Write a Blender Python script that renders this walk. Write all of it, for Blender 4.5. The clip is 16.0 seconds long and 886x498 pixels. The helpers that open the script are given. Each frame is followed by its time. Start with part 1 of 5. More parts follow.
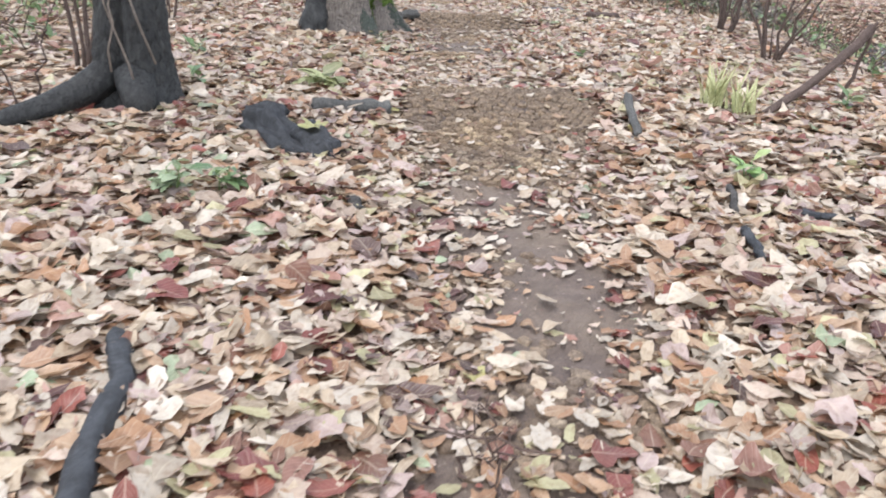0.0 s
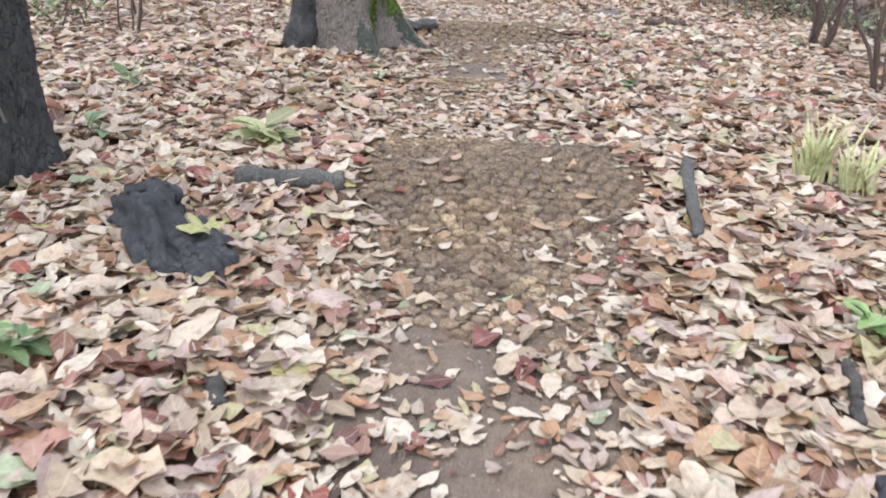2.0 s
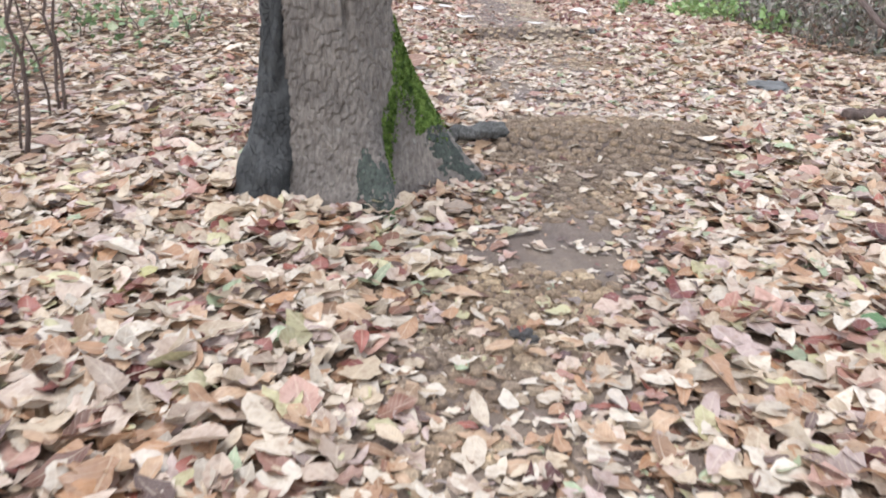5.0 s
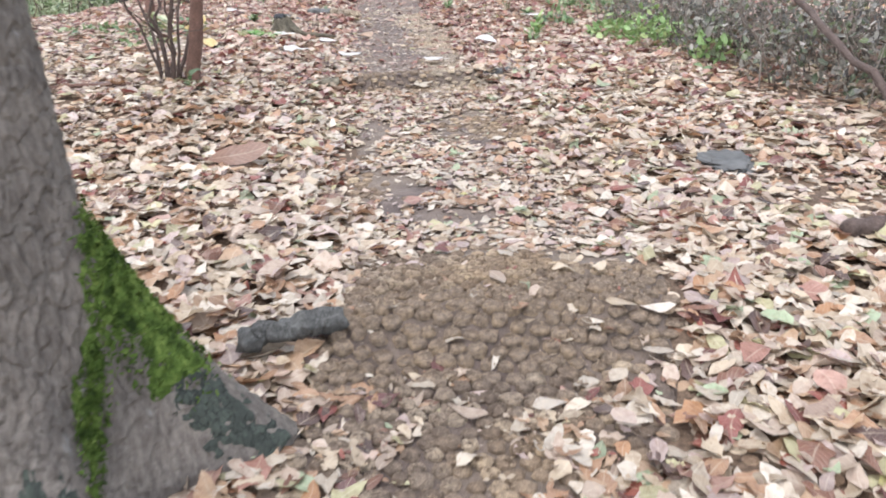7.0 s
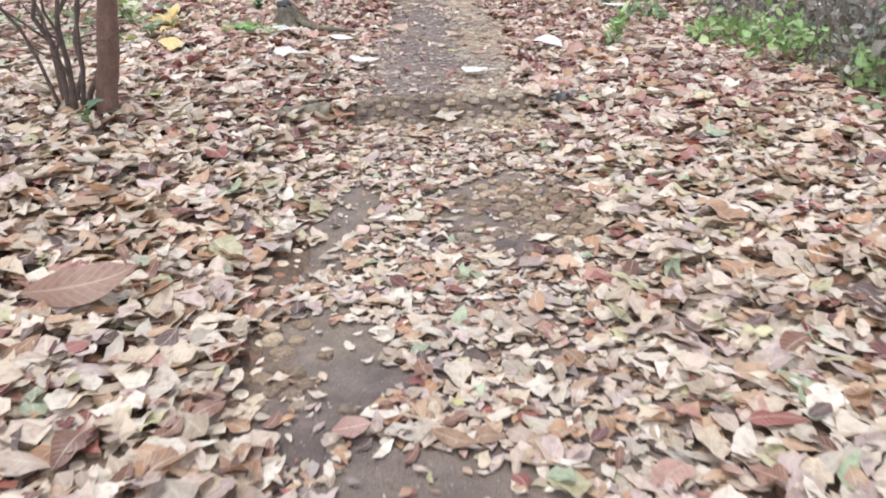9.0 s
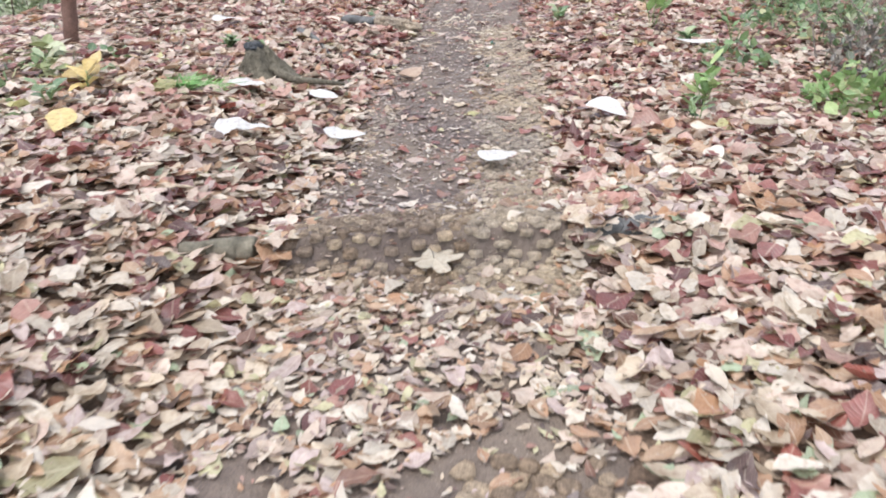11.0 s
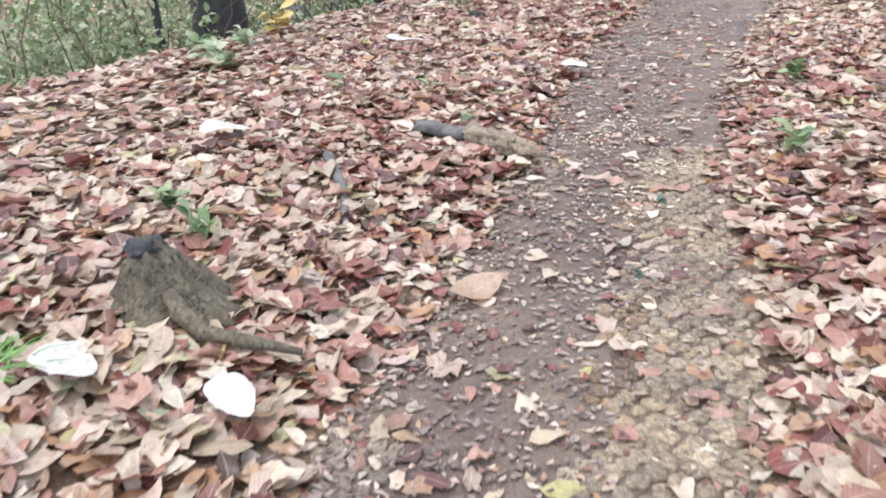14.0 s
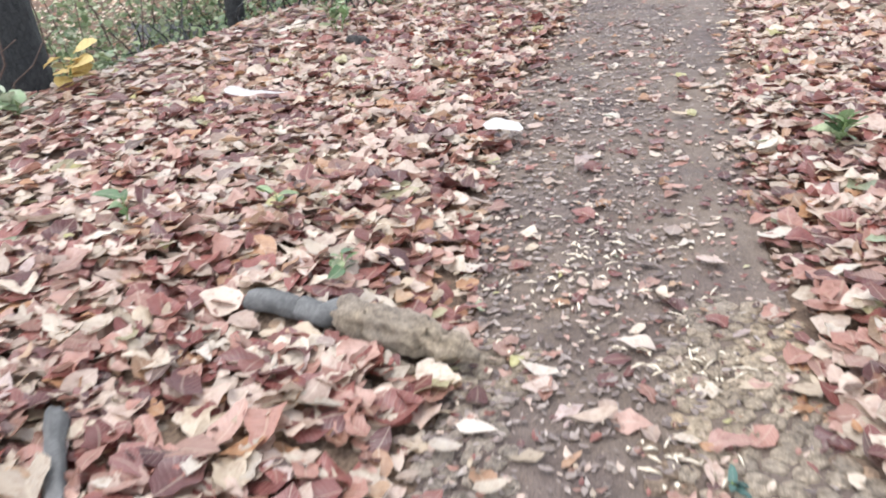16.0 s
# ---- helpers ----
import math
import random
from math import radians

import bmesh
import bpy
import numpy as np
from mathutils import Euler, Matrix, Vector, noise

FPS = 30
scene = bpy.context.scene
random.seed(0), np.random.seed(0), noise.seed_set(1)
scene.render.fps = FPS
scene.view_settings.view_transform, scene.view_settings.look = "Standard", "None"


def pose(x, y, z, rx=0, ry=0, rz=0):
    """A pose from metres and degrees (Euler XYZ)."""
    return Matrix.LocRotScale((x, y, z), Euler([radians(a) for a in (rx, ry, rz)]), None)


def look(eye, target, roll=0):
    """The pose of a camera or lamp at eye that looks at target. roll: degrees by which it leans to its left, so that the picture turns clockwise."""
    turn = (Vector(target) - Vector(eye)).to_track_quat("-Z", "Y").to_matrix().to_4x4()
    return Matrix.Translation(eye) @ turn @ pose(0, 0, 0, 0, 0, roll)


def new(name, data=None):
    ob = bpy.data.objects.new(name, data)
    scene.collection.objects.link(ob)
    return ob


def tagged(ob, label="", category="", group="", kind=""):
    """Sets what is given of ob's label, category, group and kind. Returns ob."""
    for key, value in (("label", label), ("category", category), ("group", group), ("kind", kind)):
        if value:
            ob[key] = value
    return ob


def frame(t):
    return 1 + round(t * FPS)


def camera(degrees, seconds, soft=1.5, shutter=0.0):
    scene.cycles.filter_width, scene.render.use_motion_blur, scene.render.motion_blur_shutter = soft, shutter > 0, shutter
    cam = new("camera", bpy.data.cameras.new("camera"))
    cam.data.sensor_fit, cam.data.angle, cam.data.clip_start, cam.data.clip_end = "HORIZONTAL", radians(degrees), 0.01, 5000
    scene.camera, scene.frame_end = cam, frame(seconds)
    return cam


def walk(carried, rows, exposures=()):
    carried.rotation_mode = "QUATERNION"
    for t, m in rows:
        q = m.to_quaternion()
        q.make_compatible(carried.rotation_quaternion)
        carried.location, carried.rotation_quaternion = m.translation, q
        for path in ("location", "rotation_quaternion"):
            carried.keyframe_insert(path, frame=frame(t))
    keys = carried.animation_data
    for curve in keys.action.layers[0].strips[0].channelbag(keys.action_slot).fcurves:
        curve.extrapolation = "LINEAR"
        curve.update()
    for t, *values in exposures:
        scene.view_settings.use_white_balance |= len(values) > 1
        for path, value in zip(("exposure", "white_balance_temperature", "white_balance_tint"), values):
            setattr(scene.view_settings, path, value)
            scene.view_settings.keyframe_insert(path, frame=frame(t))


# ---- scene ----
cam = camera(57.2, 16.0, 1.85, 0.3)
KELVIN, TINT = 6220, 10
METRES, EYE, TILT, LEAN, TURN = 18.5, 1.5, 0.0, 0.0, 0.0
ROWS = [
    (0.0, 0.0, 0.0, 0.0, 1.12, -22.5, -2.71),
    (0.5, 0.0067, 0.0217, 0.0029, 0.43, -22.48, -3.04),
    (1.0, 0.0075, 0.0477, 0.0044, 1.7, -22.92, -2.82),
    (1.5, 0.0134, 0.0734, 0.0041, 3.01, -23.19, -2.63),
    (2.0, 0.0217, 0.0998, 0.0028, 5.76, -23.68, -2.26),
    (2.5, 0.026, 0.1302, 0.0085, 8.36, -24.31, -2.15),
    (3.0, 0.0308, 0.1595, 0.0086, 12.31, -24.35, -1.58),
    (3.5, 0.0285, 0.1908, 0.0065, 13.64, -24.25, -1.38),
    (6.0, 0.0065, 0.3389, 0.0106, 9.51, -22.3, 0.82),
    (6.5, 0.0102, 0.3692, 0.0159, 7.38, -22.85, 1.21),
    (7.0, 0.017, 0.3962, 0.0185, 7.22, -23.46, 1.16),
    (7.5, 0.0203, 0.4298, 0.0139, 7.3, -23.87, 0.85),
    (8.0, 0.0241, 0.4652, 0.0122, 8.47, -24.26, 0.96),
    (8.5, 0.0194, 0.5004, 0.0121, 10.66, -24.96, 0.88),
    (11.0, 0.0028, 0.656, 0.013, 16.94, -25.92, 1.34),
    (11.5, 0.0001, 0.6908, 0.0135, 17.87, -25.37, 0.77),
    (12.0, -0.0016, 0.7243, 0.0147, 21.66, -24.01, 0.8),
    (12.5, -0.0111, 0.7592, 0.0134, 26.28, -23.24, 1.36),
    (13.0, -0.0163, 0.7935, 0.012, 29.28, -24.4, 2.11),
    (13.5, -0.0266, 0.8237, 0.0094, 30.42, -24.8, 2.3),
    (14.0, -0.0389, 0.8515, 0.01, 30.5, -24.85, 2.54),
    (14.5, -0.0515, 0.8775, 0.0151, 30.62, -25.19, 3.62),
    (15.0, -0.0693, 0.904, 0.0127, 28.53, -25.45, 3.82),
    (15.5, -0.0808, 0.9339, 0.0067, 25.19, -26.16, 4.26),
    (16.0, -0.0935, 0.9676, 0.0054, 22.97, -26.18, 4.36),
]
walk(cam, [(t, pose(0, 0, EYE, TILT, LEAN, TURN) @ pose(METRES * x, METRES * y, METRES * z, 90 + pitch, roll, yaw)) for t, x, y, z, yaw, pitch, roll in ROWS],
     [(t, e, KELVIN, TINT) for t, e in ((0.0, 1.78), (3.5, 1.80), (6.0, 1.97), (8.5, 1.87), (11.0, 1.85), (16.0, 1.93))])
SKY, SUN, LEAVES = 0.15, 0.9, 500


# ---- world and light ----
world = bpy.data.worlds.new("overcast_sky")
scene.world = world
world.use_nodes = True
wn = world.node_tree.nodes
wl = world.node_tree.links
sky = wn.new("ShaderNodeTexSky")
sky.sky_type = "NISHITA"
sky.sun_disc = False
sky.sun_elevation = radians(55)
sky.sun_rotation = radians(200)
grey = wn.new("ShaderNodeHueSaturation")
grey.inputs["Saturation"].default_value = 0.42
wl.new(sky.outputs[0], grey.inputs["Color"])
wl.new(grey.outputs[0], wn["Background"].inputs["Color"])
wn["Background"].inputs["Strength"].default_value = SKY

sun_data = bpy.data.lights.new("sun", "SUN")
sun_data.energy = SUN
sun_data.angle = radians(25)
sun_data.color = (1.0, 0.98, 0.96)
sun = new("sun", sun_data)
sun.matrix_world = look((-6, 16, 30), (1, 12, 0))


# ---- materials ----
class Nodes:
    """A small builder for one node material."""

    def __init__(self, name, rough=0.8, spec=0.3):
        self.m = bpy.data.materials.new(name)
        self.m.use_nodes = True
        self.t = self.m.node_tree
        self.b = self.t.nodes["Principled BSDF"]
        self.b.inputs["Roughness"].default_value = rough
        self.b.inputs["Specular IOR Level"].default_value = spec

    def n(self, kind, **kw):
        node = self.t.nodes.new("ShaderNode" + kind)
        for k, v in kw.items():
            key = k.replace("_", " ")
            for s in node.inputs:
                if s.name == key and s.enabled:
                    s.default_value = v
                    break
        return node

    def link(self, a, b):
        self.t.links.new(a, b)

    def coords(self, scale=(1, 1, 1), source="Object"):
        c = self.n("TexCoord")
        mp = self.n("Mapping")
        mp.inputs["Scale"].default_value = scale
        self.link(c.outputs[source], mp.inputs["Vector"])
        return mp.outputs[0]

    def noise(self, scale, vec=None, detail=4.0, rough=0.55):
        x = self.n("TexNoise", Scale=scale, Detail=detail, Roughness=rough)
        if vec is not None:
            self.link(vec, x.inputs["Vector"])
        return x.outputs["Fac"]

    def ramp(self, fac, stops, interp="LINEAR"):
        r = self.n("ValToRGB")
        cr = r.color_ramp
        cr.interpolation = interp
        while len(cr.elements) < len(stops):
            cr.elements.new(0.5)
        for e, (p, c) in zip(cr.elements, stops):
            e.position = p
            e.color = (*c, 1)
        self.link(fac, r.inputs[0])
        return r.outputs[0]

    def mix(self, fac, a, b, blend="MIX"):
        x = self.n("Mix")
        x.data_type = "RGBA"
        x.blend_type = blend
        for sock, v in ((x.inputs[0], fac), (x.inputs[6], a), (x.inputs[7], b)):
            if isinstance(v, (int, float)):
                sock.default_value = v
            elif isinstance(v, tuple):
                sock.default_value = (*v, 1)
            else:
                self.link(v, sock)
        return x.outputs[2]

    def math(self, op, a, b=0.0):
        x = self.n("Math")
        x.operation = op
        for sock, v in zip(x.inputs, (a, b)):
            if isinstance(v, (int, float)):
                sock.default_value = v
            else:
                self.link(v, sock)
        return x.outputs[0]

    def bump(self, height, strength=0.5, dist=0.01):
        x = self.n("Bump", Strength=strength, Distance=dist)
        self.link(height, x.inputs["Height"])
        self.link(x.outputs[0], self.b.inputs["Normal"])

    def color(self, c):
        if isinstance(c, tuple):
            self.b.inputs["Base Color"].default_value = (*c, 1)
        else:
            self.link(c, self.b.inputs["Base Color"])
        return self.m


def leaf_material(name, stops, per_object=False, rough=0.43, vein=0.3, spec=0.5, grey=0.14, even=False):
    """Dry leaf: a colour per leaf, blotches, a pale midrib and side veins."""
    k = Nodes(name, rough, spec)
    if per_object:
        rnd = k.n("ObjectInfo").outputs["Random"]
    else:
        rnd = k.n("NewGeometry").outputs["Random Per Island"]
    stops = [(p, tuple(grey * (0.3 * c[0] + 0.6 * c[1] + 0.1 * c[2]) + (1 - grey) * v for v in c)) for p, c in stops]
    base = k.ramp(rnd, stops, "CONSTANT")
    # a second random number, for lightness
    frac = k.math("FRACT", k.math("MULTIPLY", rnd, 137.31))
    light = k.ramp(frac, [(0.0, (0.56, 0.54, 0.52)), (0.5, (0.88, 0.87, 0.865)), (1.0, (0.99, 0.99, 0.99))])
    if not even:
        base = k.mix(1.0, base, light, "MULTIPLY")
    vec = k.coords((1, 1, 1))
    blotch = k.ramp(k.noise(38, vec, 5), [(0.3, (0.66, 0.56, 0.5)), (0.52, (1, 1, 1)), (0.75, (1.1, 1.06, 1.0))])
    base = k.mix(0.8, base, blotch, "MULTIPLY")
    uv = k.n("UVMap")
    sep = k.n("SeparateXYZ")
    k.link(uv.outputs[0], sep.inputs[0])
    off = k.math("ABSOLUTE", k.math("SUBTRACT", sep.outputs[1], 0.5))
    rib = k.math("LESS_THAN", off, 0.035)
    wave = k.math("SINE", k.math("MULTIPLY", k.math("SUBTRACT", sep.outputs[0], k.math("MULTIPLY", off, 0.45)), 58.0))
    side = k.math("GREATER_THAN", wave, 0.88)
    vmask = k.math("MULTIPLY", k.math("MAXIMUM", rib, k.math("MULTIPLY", side, 0.5)), vein)
    base = k.mix(vmask, base, (0.62, 0.52, 0.38))
    k.bump(k.math("ADD", wave, k.math("MULTIPLY", rib, 2.0)), 0.18, 0.002)
    # thin blades let some light through
    thin = k.n("BsdfTranslucent")
    k.link(base, thin.inputs["Color"])
    both = k.n("MixShader")
    both.inputs[0].default_value = 0.3
    k.link(k.b.outputs[0], both.inputs[1])
    k.link(thin.outputs[0], both.inputs[2])
    k.link(both.outputs[0], k.t.nodes["Material Output"].inputs["Surface"])
    return k.color(base)


PALE = [(0.0, (0.53, 0.405, 0.265)), (0.15, (0.58, 0.475, 0.35)), (0.31, (0.50, 0.37, 0.27)), (0.44, (0.61, 0.52, 0.405)),
        (0.57, (0.46, 0.285, 0.155)), (0.66, (0.40, 0.215, 0.105)), (0.74, (0.48, 0.35, 0.30)), (0.82, (0.21, 0.085, 0.045)),
        (0.865, (0.115, 0.06, 0.045)), (0.90, (0.47, 0.42, 0.21)), (0.94, (0.43, 0.215, 0.09)), (0.972, (0.30, 0.07, 0.04)), (0.982, (0.34, 0.40, 0.23))]
RUSSET = [(0.0, (0.38, 0.195, 0.145)), (0.13, (0.52, 0.385, 0.305)), (0.27, (0.26, 0.09, 0.07)), (0.38, (0.60, 0.47, 0.37)),
          (0.52, (0.185, 0.055, 0.045)), (0.63, (0.44, 0.265, 0.205)), (0.74, (0.125, 0.045, 0.04)), (0.84, (0.39, 0.205, 0.10)),
          (0.88, (0.63, 0.52, 0.40)), (0.975, (0.25, 0.065, 0.045)), (0.987, (0.42, 0.38, 0.16))]
GREENS = [(0.0, (0.09, 0.18, 0.06)), (0.3, (0.15, 0.25, 0.08)), (0.55, (0.22, 0.32, 0.13)), (0.8, (0.30, 0.36, 0.16)), (0.93, (0.36, 0.36, 0.14))]
BRAMBLE = [(0.0, (0.10, 0.095, 0.08)), (0.25, (0.24, 0.22, 0.18)), (0.42, (0.09, 0.12, 0.06)), (0.55, (0.05, 0.04, 0.035)), (0.66, (0.42, 0.38, 0.32)), (0.76, (0.16, 0.09, 0.06)), (0.88, (0.15, 0.20, 0.08))]
mat_pale = leaf_material("dry_pale_leaf", PALE)
mat_russet = leaf_material("dry_russet_leaf", RUSSET, False, 0.43, 0.25, 0.5, 0.0)
mat_pale_one = leaf_material("dry_pale_leaf_single", PALE[:6] + [(0.85, (0.64, 0.54, 0.43))], True)
mat_russet_one = leaf_material("dry_russet_leaf_single", RUSSET, True)
mat_green = leaf_material("green_leaf", GREENS, False, 0.45, 0.2)
mat_green_one = leaf_material("green_leaf_single", GREENS[:4], True, 0.45, 0.2)
mat_fresh = leaf_material("fresh_green_leaf", [(0.0, (0.20, 0.36, 0.08)), (0.3, (0.26, 0.42, 0.11)), (0.6, (0.17, 0.30, 0.07)), (0.8, (0.34, 0.44, 0.14))], False, 0.45, 0.2)
mat_fresh_one = leaf_material("fresh_green_leaf_single", [(0.0, (0.20, 0.36, 0.08)), (0.3, (0.26, 0.42, 0.11)), (0.6, (0.17, 0.30, 0.07)), (0.8, (0.34, 0.44, 0.14))], True, 0.45, 0.2)
mat_bank = leaf_material("pale_bank_leaf", [(0.0, (0.16, 0.24, 0.09)), (0.3, (0.25, 0.32, 0.13)), (0.55, (0.33, 0.38, 0.19)), (0.8, (0.11, 0.18, 0.07)), (0.92, (0.42, 0.44, 0.27))], False, 0.5, 0.2)
mat_olive_one = leaf_material("olive_green_leaf", [(0.0, (0.26, 0.30, 0.10)), (0.3, (0.34, 0.36, 0.15)), (0.6, (0.30, 0.36, 0.18)), (0.8, (0.42, 0.44, 0.24))], True, 0.5, 0.25)
mat_trodden = leaf_material("trodden_leaf_piece", [(0.0, (0.27, 0.205, 0.17)), (0.25, (0.20, 0.148, 0.125)), (0.45, (0.34, 0.265, 0.22)), (0.65, (0.40, 0.32, 0.265)), (0.8, (0.16, 0.11, 0.092)), (0.93, (0.44, 0.36, 0.295))], False, 0.5, 0.15, 0.45)
mat_palegreen_one = leaf_material("pale_green_leaf", [(0.0, (0.36, 0.45, 0.26)), (0.35, (0.44, 0.50, 0.33)), (0.7, (0.30, 0.40, 0.20))], True, 0.45, 0.2)
mat_teal_one = leaf_material("teal_green_leaf", [(0.0, (0.03, 0.09, 0.07)), (0.5, (0.05, 0.13, 0.10))], True, 0.5, 0.1)
mat_bramble = leaf_material("bramble_leaf", BRAMBLE)
mat_white = leaf_material("bleached_leaf", [(0.0, (0.58, 0.56, 0.53)), (0.5, (0.53, 0.51, 0.48))], True, 0.65, 0.3, 0.3, 0.0, True)
mat_rust_big = leaf_material("rust_brown_big_leaf", [(0.0, (0.25, 0.12, 0.07)), (0.5, (0.22, 0.105, 0.06))], True, 0.5, 0.2)
mat_tan_big = leaf_material("tan_big_leaf", [(0.0, (0.55, 0.37, 0.25)), (0.5, (0.50, 0.33, 0.21))], True, 0.5, 0.2)
mat_dull_yellow = leaf_material("dull_yellow_green_leaf", [(0.0, (0.34, 0.33, 0.14)), (0.5, (0.30, 0.31, 0.13))], True, 0.5, 0.2, 0.4, 0.0, True)
mat_tan_pale = leaf_material("pale_tan_lobed_leaf", [(0.0, (0.57, 0.47, 0.31)), (0.5, (0.62, 0.53, 0.39))], True, 0.5, 0.3)
mat_yellow = leaf_material("yellow_leaf", [(0.0, (0.55, 0.38, 0.08)), (0.4, (0.62, 0.46, 0.14)), (0.8, (0.55, 0.55, 0.30))], True, 0.5, 0.2)


def soil_material():
    """Damp soil strewn with flattened leaves and crumbs."""
    k = Nodes("damp_litter_soil", 0.9, 0.2)
    vec = k.coords()
    a = k.ramp(k.noise(2.2, vec, 6), [(0.3, (0.075, 0.052, 0.036)), (0.5, (0.12, 0.085, 0.06)), (0.7, (0.17, 0.125, 0.09))])
    b = k.ramp(k.noise(60, vec, 4), [(0.35, (0.55, 0.5, 0.48)), (0.6, (1.15, 1.1, 1.05))])
    base = k.mix(1.0, a, b, "MULTIPLY")
    v = k.n("TexVoronoi", Scale=14.0)
    k.link(vec, v.inputs["Vector"])
    sep = k.n("SeparateColor")
    k.link(v.outputs["Color"], sep.inputs[0])
    leaf = k.ramp(sep.outputs[0], [(0.0, (0.5, 0.4, 0.29)), (0.3, (0.38, 0.26, 0.17)), (0.55, (0.25, 0.12, 0.07)), (0.75, (0.55, 0.45, 0.34)), (0.9, (0.15, 0.08, 0.055))], "CONSTANT")
    show = k.math("MULTIPLY", k.math("GREATER_THAN", sep.outputs[1], 0.12), k.math("LESS_THAN", v.outputs["Distance"], 0.42))
    base = k.mix(k.math("MULTIPLY", show, 0.85), base, leaf)
    k.bump(k.noise(45, vec, 6), 0.7, 0.02)
    return k.color(base)


def mat_material():
    """Coir mat trodden full of soil: tan fibre in places, dark damp soil in others."""
    k = Nodes("coir_mat_and_soil", 0.75, 0.35)
    vec = k.coords()
    patch = k.ramp(k.noise(1.5, vec, 5, 0.6), [(0.36, (0.0, 0.0, 0.0)), (0.62, (1.0, 1.0, 1.0))])
    damp = k.ramp(k.noise(9, vec, 5), [(0.3, (0.082, 0.058, 0.048)), (0.7, (0.15, 0.11, 0.092))])
    tan = k.ramp(k.noise(14, vec, 5), [(0.3, (0.155, 0.115, 0.082)), (0.7, (0.25, 0.19, 0.14))])
    base = k.mix(k.math("MULTIPLY", patch, 0.75), damp, tan)
    fib = k.noise(240, k.coords((1, 0.25, 1)), 3, 0.7)
    base = k.mix(0.7, base, k.ramp(fib, [(0.3, (0.55, 0.53, 0.5)), (0.5, (0.95, 0.95, 0.95)), (0.72, (1.35, 1.3, 1.2))]), "MULTIPLY")
    specks = k.ramp(k.noise(75, vec, 2, 0.5), [(0.69, (0, 0, 0)), (0.73, (1, 1, 1))])
    base = k.mix(k.math("MULTIPLY", specks, 0.6), base, (0.5, 0.40, 0.31))
    k.bump(k.math("ADD", k.math("MULTIPLY", fib, 0.3), k.math("ADD", k.noise(34, vec, 5, 0.65), k.math("MULTIPLY", k.noise(95, vec, 3, 0.6), 0.6))), 1.0, 0.02)
    return k.color(base)


def bark_material(name, dark, mid, light, scale=1.0, wet=0.0):
    """Flaky bark: small upright scales with uneven edges, blotches and fine grain."""
    k = Nodes(name, 0.85 - 0.35 * wet, 0.2 + 0.3 * wet)
    vec = k.coords((1, 1, 0.5))
    nz = k.n("TexNoise", Scale=14 * scale, Detail=4.0)
    k.link(vec, nz.inputs["Vector"])
    sc = k.n("VectorMath")
    sc.operation = "SCALE"
    sc.inputs[3].default_value = 0.075 / scale
    k.link(nz.outputs["Color"], sc.inputs[0])
    warp = k.n("VectorMath")
    k.link(vec, warp.inputs[0])
    k.link(sc.outputs[0], warp.inputs[1])
    v = k.n("TexVoronoi", Scale=42 * scale)
    v.feature = "DISTANCE_TO_EDGE"
    cell = k.n("TexVoronoi", Scale=42 * scale)
    k.link(warp.outputs[0], v.inputs["Vector"])
    k.link(warp.outputs[0], cell.inputs["Vector"])
    grain = k.noise(46 * scale, k.coords((1, 1, 0.2)), 6, 0.65)
    gap = k.n("MapRange")
    gap.inputs["From Min"].default_value = 0.0
    gap.inputs["From Max"].default_value = 0.07
    k.link(v.outputs["Distance"], gap.inputs["Value"])
    lift = k.n("SeparateColor")
    k.link(cell.outputs["Color"], lift.inputs[0])
    healed = k.ramp(k.noise(21 * scale, vec, 3), [(0.42, (0, 0, 0)), (0.6, (0.85, 0.85, 0.85))])
    flake = k.math("MULTIPLY", k.math("MAXIMUM", gap.outputs[0], healed), k.math("ADD", 0.55, k.math("MULTIPLY", lift.outputs[0], 0.45)))
    height = k.math("ADD", k.math("MULTIPLY", flake, 0.55), k.math("MULTIPLY", grain, 0.6))
    base = k.ramp(height, [(0.2, dark), (0.45, mid), (0.9, light)])
    base = k.mix(0.9, base, k.ramp(k.noise(3.5 * scale, k.coords(), 6), [(0.3, (0.75, 0.74, 0.73)), (0.7, (1.18, 1.16, 1.12))]), "MULTIPLY")
    base = k.mix(0.5, base, k.ramp(k.noise(120 * scale, vec, 4), [(0.3, (0.7, 0.7, 0.7)), (0.7, (1.25, 1.25, 1.25))]), "MULTIPLY")
    k.bump(height, 0.85, 0.018 / scale)
    return k.color(base)


def flaky_material():
    """Grey-brown trunk surface: upright grain, lichen-grey blotches, paler and damper near the foot."""
    k = Nodes("grey_brown_flaky_bark", 0.85, 0.2)
    grain = k.noise(55, k.coords((1, 1, 0.22)), 6, 0.7)
    base = k.ramp(grain, [(0.3, (0.075, 0.062, 0.053)), (0.5, (0.135, 0.115, 0.10)), (0.7, (0.195, 0.17, 0.148))])
    base = k.mix(0.9, base, k.ramp(k.noise(5, k.coords(), 6, 0.6), [(0.32, (0.68, 0.67, 0.66)), (0.68, (1.25, 1.22, 1.17))]), "MULTIPLY")
    spots = k.ramp(k.noise(13, k.coords((1, 1, 0.7)), 3), [(0.66, (0, 0, 0)), (0.76, (1, 1, 1))])
    base = k.mix(k.math("MULTIPLY", spots, 0.5), base, (0.27, 0.255, 0.235))
    k.bump(k.math("ADD", grain, k.noise(170, k.coords((1, 1, 0.5)), 4)), 0.8, 0.008)
    return k.color(base)


